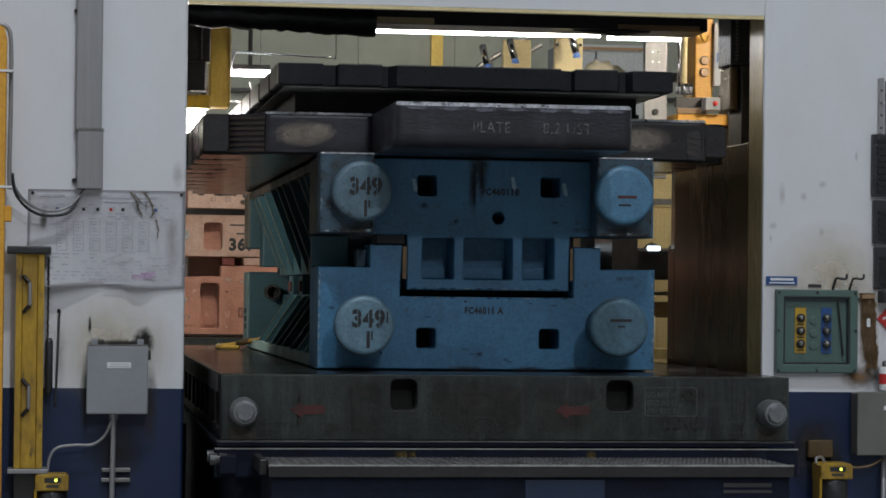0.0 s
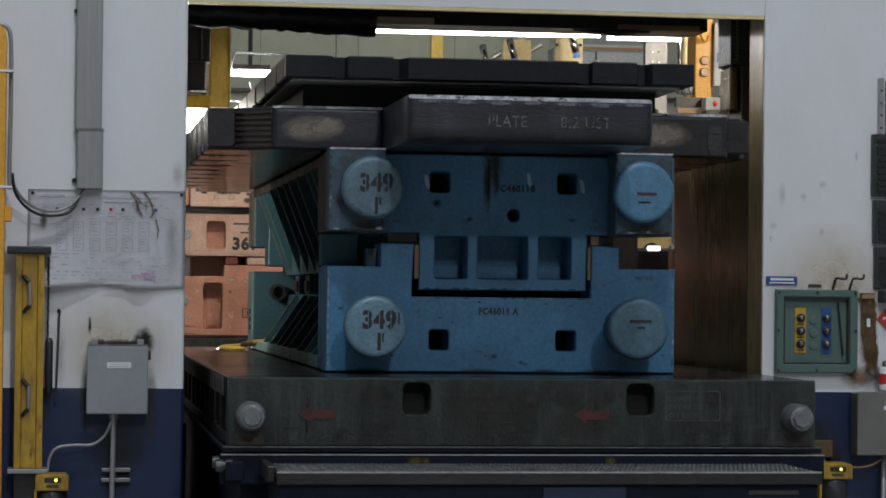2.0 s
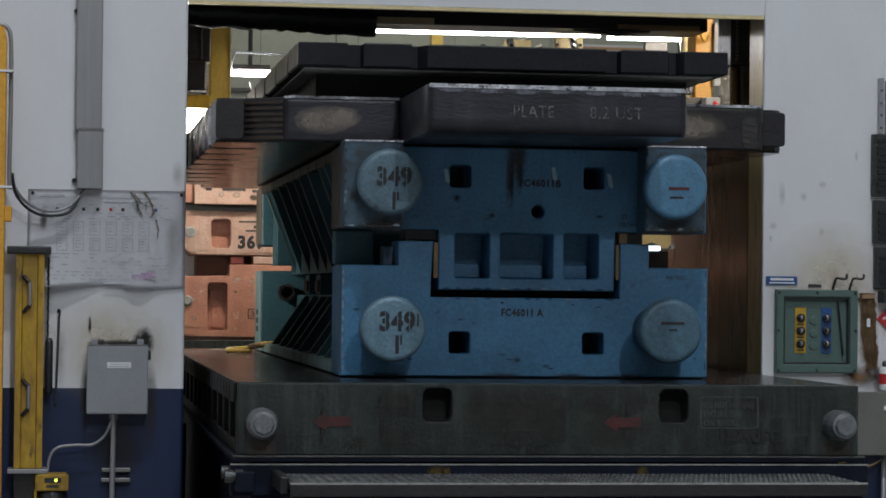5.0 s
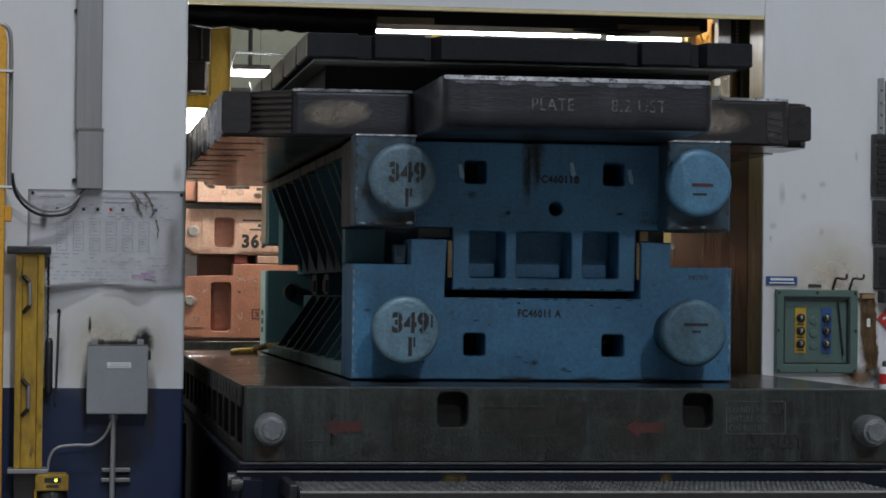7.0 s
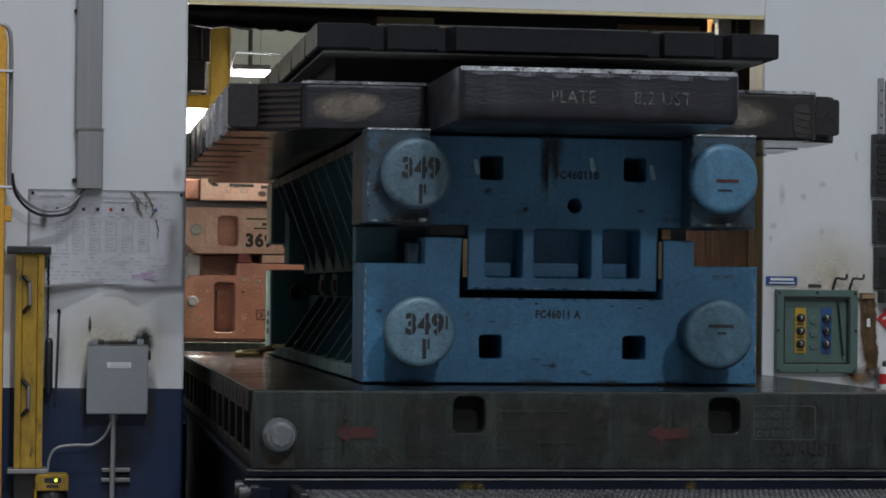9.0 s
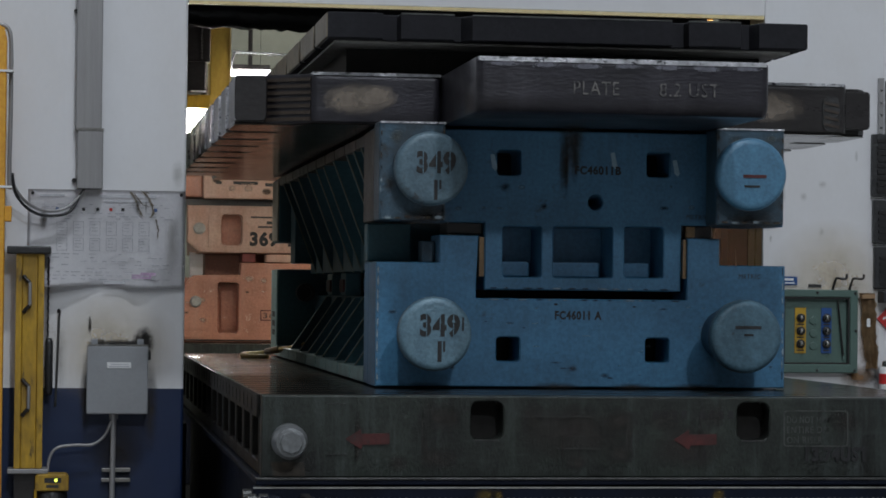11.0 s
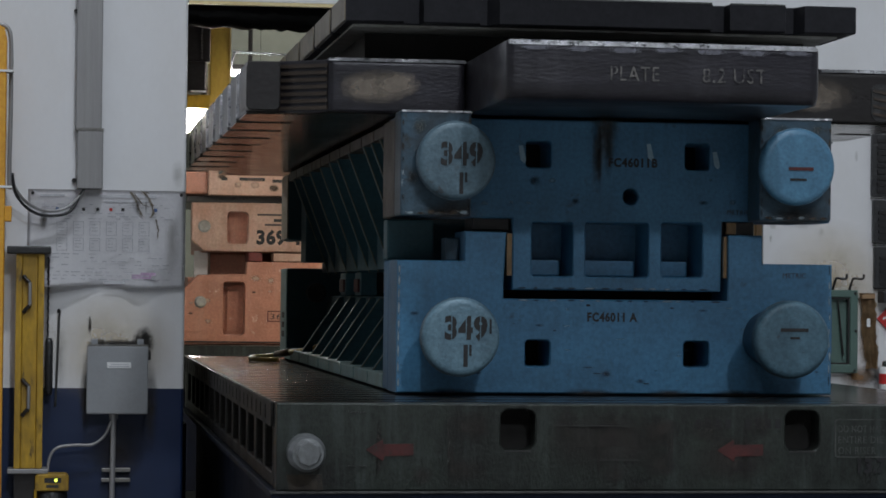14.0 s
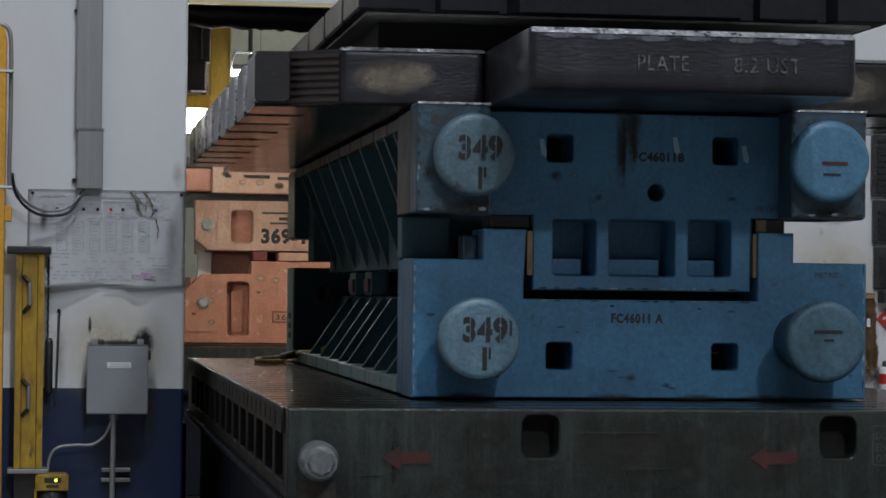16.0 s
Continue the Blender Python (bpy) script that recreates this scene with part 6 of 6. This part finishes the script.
# The edge's overhead highlight is put into its bright colour.
part("nose_edge", sheet([(-0.936, 2.411), (-0.918, 2.4285), (-0.80, 2.4285), (-0.80, 2.411)], [], 1.434, 2.470, "x"), M_BRIGHT, nose, "worn upper edge coloured bright for its highlight")
for k in range(7):
    part("slag_line", film_quad(1.44 + k * 0.145, 1.61 + k * 0.145, -0.9378 - 0.0004 * (k % 2), 2.388 - 0.003 * (k % 3), 2.416), M_SLAG, nose, "broken pale slag line")
part("nose_cut", box(1.953, 1.962, -0.926, -0.85, 2.4255, 2.4285), M_RUBBER, nose)
lettering("PLATE", 1.770, -0.9365, 2.300, 0.048, M_GREYTXT, nose, 0.162, "faded grey stencilled word")
lettering("8.2 UST", 2.078, -0.9365, 2.300, 0.048, M_GREYTXT, nose, 0.215, "faded grey stencilled weight")
face = part("shoulder", rough_block(0.93, 1.43, -0.085, -0.05, 2.242, 2.428, 7.0, 0.0005, 0.004), M_FLAME, plate, "black torch-cut shoulder", 0, True)
part("shoulder_edge", sheet([(-0.092, 2.420), (-0.078, 2.4325), (0.0, 2.4325), (0.0, 2.420)], [], 0.934, 1.43, "x"), M_BRIGHT, face, "worn upper edge coloured bright for its highlight")


M_PEEL = stain_material("bare_patch_of_rusty_steel", (0.21, 0.175, 0.145), 45, 0.7, 0.12, 0.32)
for k, (xa, xb, za, zb) in enumerate(((0.92, 1.29, 2.245, 2.415), (0.95, 1.20, 2.26, 2.40), (1.05, 1.30, 2.27, 2.41))):
    part("bare_patch", film_quad(xa, xb, -0.0916 - 0.0005 * k, za, zb), M_PEEL, face, "bare rusty patch where paint peeled")
# Bright strips paint the flood lamp's glints on the lugs.
for k in range(9):
    y = 0.05 + 0.5 * k
    if y + 0.4 < 4.9:
        part("lug_glint", box(0.653, 0.672, y - 0.003, y + 0.034, 2.252, 2.416), M_BRIGHT, plate, "bright strip painting the flood glint on the lug corner", 0.004)
# stepped burn lines on the chamfered shoulder corner
for k in range(7):
    z = 2.248 + k * 0.025
    part("burn_ridge", sheet([(0.768, 0.045), (0.93, -0.075), (0.94, -0.055), (0.78, 0.06)], [], z, z + 0.013, "z"), M_BROWNCUT, plate)
part("burn_wall", sheet([(0.772, 0.052), (0.93, -0.066), (0.95, -0.03), (0.86, 0.06)], [], ZP0, ZP1, "z"), M_FLAME, plate)
part("lug_tip", sheet(rounded(0.650, 0.772, 2.245, 2.42, 0.022), [], 0.0, 0.30), M_STEELDK, plate, "", 0.012)
right_face = part("shoulder", rough_block(2.48, 3.035, -0.07, -0.03, 2.242, 2.43, 11.0, 0.0005, 0.004), M_STEELDK, plate, "oily dark shoulder", 0, True)
part("shoulder_edge", sheet([(-0.077, 2.422), (-0.064, 2.4345), (0.0, 2.4345), (0.0, 2.422)], [], 2.49, 3.03, "x"), M_BRIGHT, right_face, "worn upper edge coloured bright for its highlight")
part("bare_patch", film_quad(2.50, 2.92, -0.0755, 2.25, 2.43), M_PEEL, right_face, "bare rusty patch where paint peeled")
part("burn_notch", sheet(rounded(2.935, 3.005, 2.246, 2.385, 0.033), [], -0.076, -0.068), M_RUBBER, right_face, "half-round torch notch")
for k in range(4):
    part("burn_ridge", sheet([(2.94, 2.27 + k * 0.028), (3.0, 2.258 + k * 0.028), (3.0, 2.268 + k * 0.028), (2.94, 2.28 + k * 0.028)], [], -0.080, -0.074), M_BROWNCUT, right_face)
part("lug_tip", sheet(rounded(3.035, 3.152, 2.262, 2.41, 0.014), [], 0.0, 0.30), M_STEELDK, plate, "", 0.01)

riser = riding("riser_plate", (1.92, 2.0, 2.427), "dull black steel plate with notched edges", "steel plate")
ZR0, ZR1 = 2.553, 2.652
front = [(0.983, -0.175), (1.192, -0.175), (1.200, -0.10), (1.255, -0.10), (1.261, -0.175), (1.465, -0.175), (1.475, -0.10), (1.50, -0.10), (1.533, -0.175), (2.308, -0.175), (2.315, -0.10), (2.37, -0.10), (2.373, -0.175), (2.578, -0.175), (2.60, -0.10), (2.63, -0.10), (2.650, -0.175), (2.842, -0.175)]
lft, rgt, y = [], [], 0.26
while y < 4.6:
    lft += [(0.983, y), (1.16, y), (1.16, y + 0.07), (0.983, y + 0.07)]
    rgt += [(2.842, y), (2.72, y), (2.72, y + 0.06), (2.842, y + 0.06)]
    y += 0.62
part("slab", sheet(front + rgt + [(2.842, 4.8), (0.983, 4.8)] + lft[::-1], [], ZR0, ZR1, "z"), M_PLATETOP, riser, "", 0.006)
# The lamplit sheen of the underside is put into a pale colour.
part("under_plate", sheet([(1.02, -0.08), (2.80, -0.08), (2.80, 4.75), (1.02, 4.75)], [], ZR0 - 0.008, ZR0 + 0.001, "z"), M_PALESTEEL, riser, "underside plate coloured pale for its lit sheen")
# Cut edges tinted tan for the yellow hall they reflect.
ya = -0.17
for k in range(9):
    yb = 0.26 + 0.62 * k if k < 8 else 4.79
    if yb <= 4.79:
        part("cut_edge", box(0.979, 0.984, ya, min(yb, 4.79) - 0.002, ZR0 + 0.005, ZR1 - 0.005), M_CUTEDGE, riser, "flame-cut edge coloured tan for the hall's reflection")
    ya = yb + 0.072
# Spacer coloured near black for the shade between the plates.
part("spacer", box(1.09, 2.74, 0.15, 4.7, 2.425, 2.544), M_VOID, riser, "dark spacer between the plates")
for x0, x1 in ((1.262, 1.464), (2.374, 2.577), (1.535, 2.306)):
    part("top_edge", box(x0, x1, -0.177, -0.168, 2.648, 2.6535), M_LIGHTTXT, riser, "thin worn upper edge")

# ---------------------------------------------------------------- the orange die set behind
olow = riding("lower_die", (1.9, 8.8, 1.244), "salmon-orange lower half of a stamping die", "die", "orange die set")
oy = 8.0
outline = [(0.80, 1.244), (3.10, 1.244), (3.10, 1.60), (3.02, 1.705), (2.68, 1.705), (2.66, 1.795), (1.245, 1.795), (1.240, 1.712), (0.92, 1.705), (0.80, 1.59)]
part("front_wall", sheet(outline, [rounded(1.087, 1.232, 1.305, 1.658, 0.025), rounded(2.66, 2.80, 1.305, 1.658, 0.025)], oy, oy + 0.16), M_ORANGE, olow, "", 0.012)
part("pocket_back", box(1.06, 1.26, oy + 0.16, oy + 0.18, 1.28, 1.68), M_ORANGE, olow)
part("pocket_rib", sheet(rounded(1.125, 1.20, 1.33, 1.60, 0.02), [], oy + 0.135, oy + 0.16), M_ORANGE, olow, "", 0.008)
part("core", box(0.86, 3.0, oy + 0.18, 9.6, 1.244, 1.69), M_ORANGE, olow)
part("foot_pad", sheet(rounded(0.86, 1.02, 1.275, 1.318, 0.015), [], oy - 0.008, oy), M_ORANGE, olow, "", 0.005)
part("panel_step", sheet([(0.82, 1.33), (1.03, 1.33), (1.03, 1.69), (0.93, 1.69), (0.82, 1.59)], [], oy - 0.014, oy), M_ORANGE, olow, "", 0.006)
part("bolt", lathe([(0.040, 0), (0.040, -0.02), (0.028, -0.03)], (0.935, oy - 0.014, 1.524), "y", 20), M_PALESTEEL, olow, "pale steel bolt")
part("plate_frame", sheet(rect(1.385, 1.62, 1.395, 1.468), [rect(1.392, 1.613, 1.402, 1.461)], oy - 0.004, oy), M_RED, olow, "thin dark border")
lettering("3691", 1.405, oy - 0.001, 1.412, 0.038, M_BLACK, olow, 0.15, "small black stencilled number")
part("joint_line", box(0.80, 1.55, oy - 0.006, oy, 1.252, 1.262), M_STEELDK, olow)

blotches(olow, oy, 1.24, 1.60, 1.50, 1.78, 3, 2, 31, (M_RUSTCHIP, M_PALEOR, M_PALEOR), 0.05, 0.12)
blotches(olow, oy - 0.014, 0.83, 1.03, 1.34, 1.60, 2, 2, 32, (M_PALEOR, M_RUSTCHIP), 0.05, 0.10)
# Shade between the halves is put into this body's colour.
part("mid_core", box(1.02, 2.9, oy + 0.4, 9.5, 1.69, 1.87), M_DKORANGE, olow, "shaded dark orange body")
oup = riding("upper_die", (1.9, 8.8, 1.86), "salmon-orange upper half of a stamping die, numbered 369-1", "die", "orange die set")
outline = [(0.872, 1.935), (0.955, 1.864), (2.96, 1.866), (3.04, 1.94), (3.04, 2.19), (0.872, 2.19)]
part("front_wall", sheet(outline, [rounded(1.108, 1.252, 1.915, 2.13, 0.03), rounded(2.65, 2.80, 1.915, 2.13, 0.03)], oy, oy + 0.14), M_ORANGEPALE, oup, "", 0.012)
part("pocket_back", box(1.08, 1.28, oy + 0.14, oy + 0.16, 1.9, 2.19), M_ORANGE, oup)
part("core", box(0.95, 2.95, oy + 0.16, 9.6, 1.86, 2.19), M_ORANGE, oup)
# Dark filler in place of the shadow line under the shoe.
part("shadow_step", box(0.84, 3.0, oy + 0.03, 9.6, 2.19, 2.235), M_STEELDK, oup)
part("rib_strip", sheet(rect(1.02, 1.085, 1.90, 2.12), [], oy - 0.012, oy), M_ORANGEPALE, oup, "", 0.006)
part("panel", sheet([(0.885, 1.945), (0.95, 1.885), (1.005, 1.885), (1.005, 2.115), (0.885, 2.115)], [], oy - 0.012, oy), M_ORANGEPALE, oup, "", 0.006)
part("bolt", lathe([(0.042, 0), (0.042, -0.01), (0.03, -0.014)], (0.955, oy - 0.012, 2.030), "y", 20), M_PALESTEEL, oup, "pale steel bolt")
part("number_panel", sheet(rect(1.285, 1.60, 1.885, 2.115), [], oy - 0.008, oy), M_ORANGEPALE, oup, "", 0.004)
lettering("369-1", 1.305, oy - 0.009, 1.918, 0.088, M_BLACK, oup, 0.29, "black stencilled number", 0.0065)
bars(oup, M_DARKTXT, ((1.36, 1.50, 2.045, 0.012), (1.42, 1.56, 2.075, 0.02), (1.31, 1.60, 2.112, 0.012)), oy - 0.009)
part("red_block", box(1.255, 1.35, oy + 0.02, oy + 0.3, 1.80, 1.862), M_DKRED, oup, "dull red stop block", 0.005)
part("pale_block", box(1.42, 1.66, oy + 0.0, oy + 0.2, 1.80, 1.855), M_ORANGEPALE, oup, "", 0.006)
part("post", box(0.912, 1.002, oy + 0.35, oy + 0.45, 1.69, 1.87), M_WHITE, oup, "pale post between the die halves")
otop = riding("die_shoe", (1.9, 8.7, 2.235), "worn pale orange upper die shoe", "die shoe", "orange die set")
part("front_wall", sheet(rect(0.975, 2.95, 2.236, 2.408), [], oy - 0.10, oy + 1.5), M_ORANGEPALE, otop, "", 0.014)
part("wing", box(0.80, 0.975, oy - 0.04, oy + 1.4, 2.245, 2.395), M_ORANGE, otop, "", 0.014)
part("top_plate", box(0.70, 3.1, oy - 0.02, oy + 1.5, 2.409, 2.47), M_STEELDK, otop)
bars(otop, M_DARKTXT, ((1.06, 1.10, 2.345, 0.02), (1.18, 1.35, 2.345, 0.022), (1.40, 1.55, 2.335, 0.022)), oy - 0.10)

blotches(oup, oy, 1.28, 1.62, 1.90, 2.10, 3, 2, 33, (M_PALEOR, M_RUSTCHIP, None), 0.04, 0.10)
blotches(otop, oy - 0.10, 0.99, 1.60, 2.245, 2.40, 5, 1, 34, (M_PALEOR, M_RUSTCHIP, M_SOOT), 0.06, 0.12)
hose = riding("air_hose", (1.25, 4.2, 1.242), "dirty yellow air hose lying on the bolster", "hose")
part("hose_run", tube([(1.33, 3.4, 1.36), (1.24, 3.55, 1.315), (1.17, 3.95, 1.29), (1.10, 4.1, 1.268), (1.00, 4.15, 1.258), (0.98, 3.85, 1.256), (1.09, 3.7, 1.257)], 0.013), M_CABLEY, hose, "", 0, True)
part("hose_coupling", tube([(1.175, 3.93, 1.292), (1.115, 4.08, 1.273)], 0.019), M_BRONZE, hose, "", 0, True)


def motions():
    for ob in MOVING:
        at = ob.location.copy()
        walk(ob, [(t, pose(at.x, at.y - d, at.z)) for t, d in ROLL])


motions()
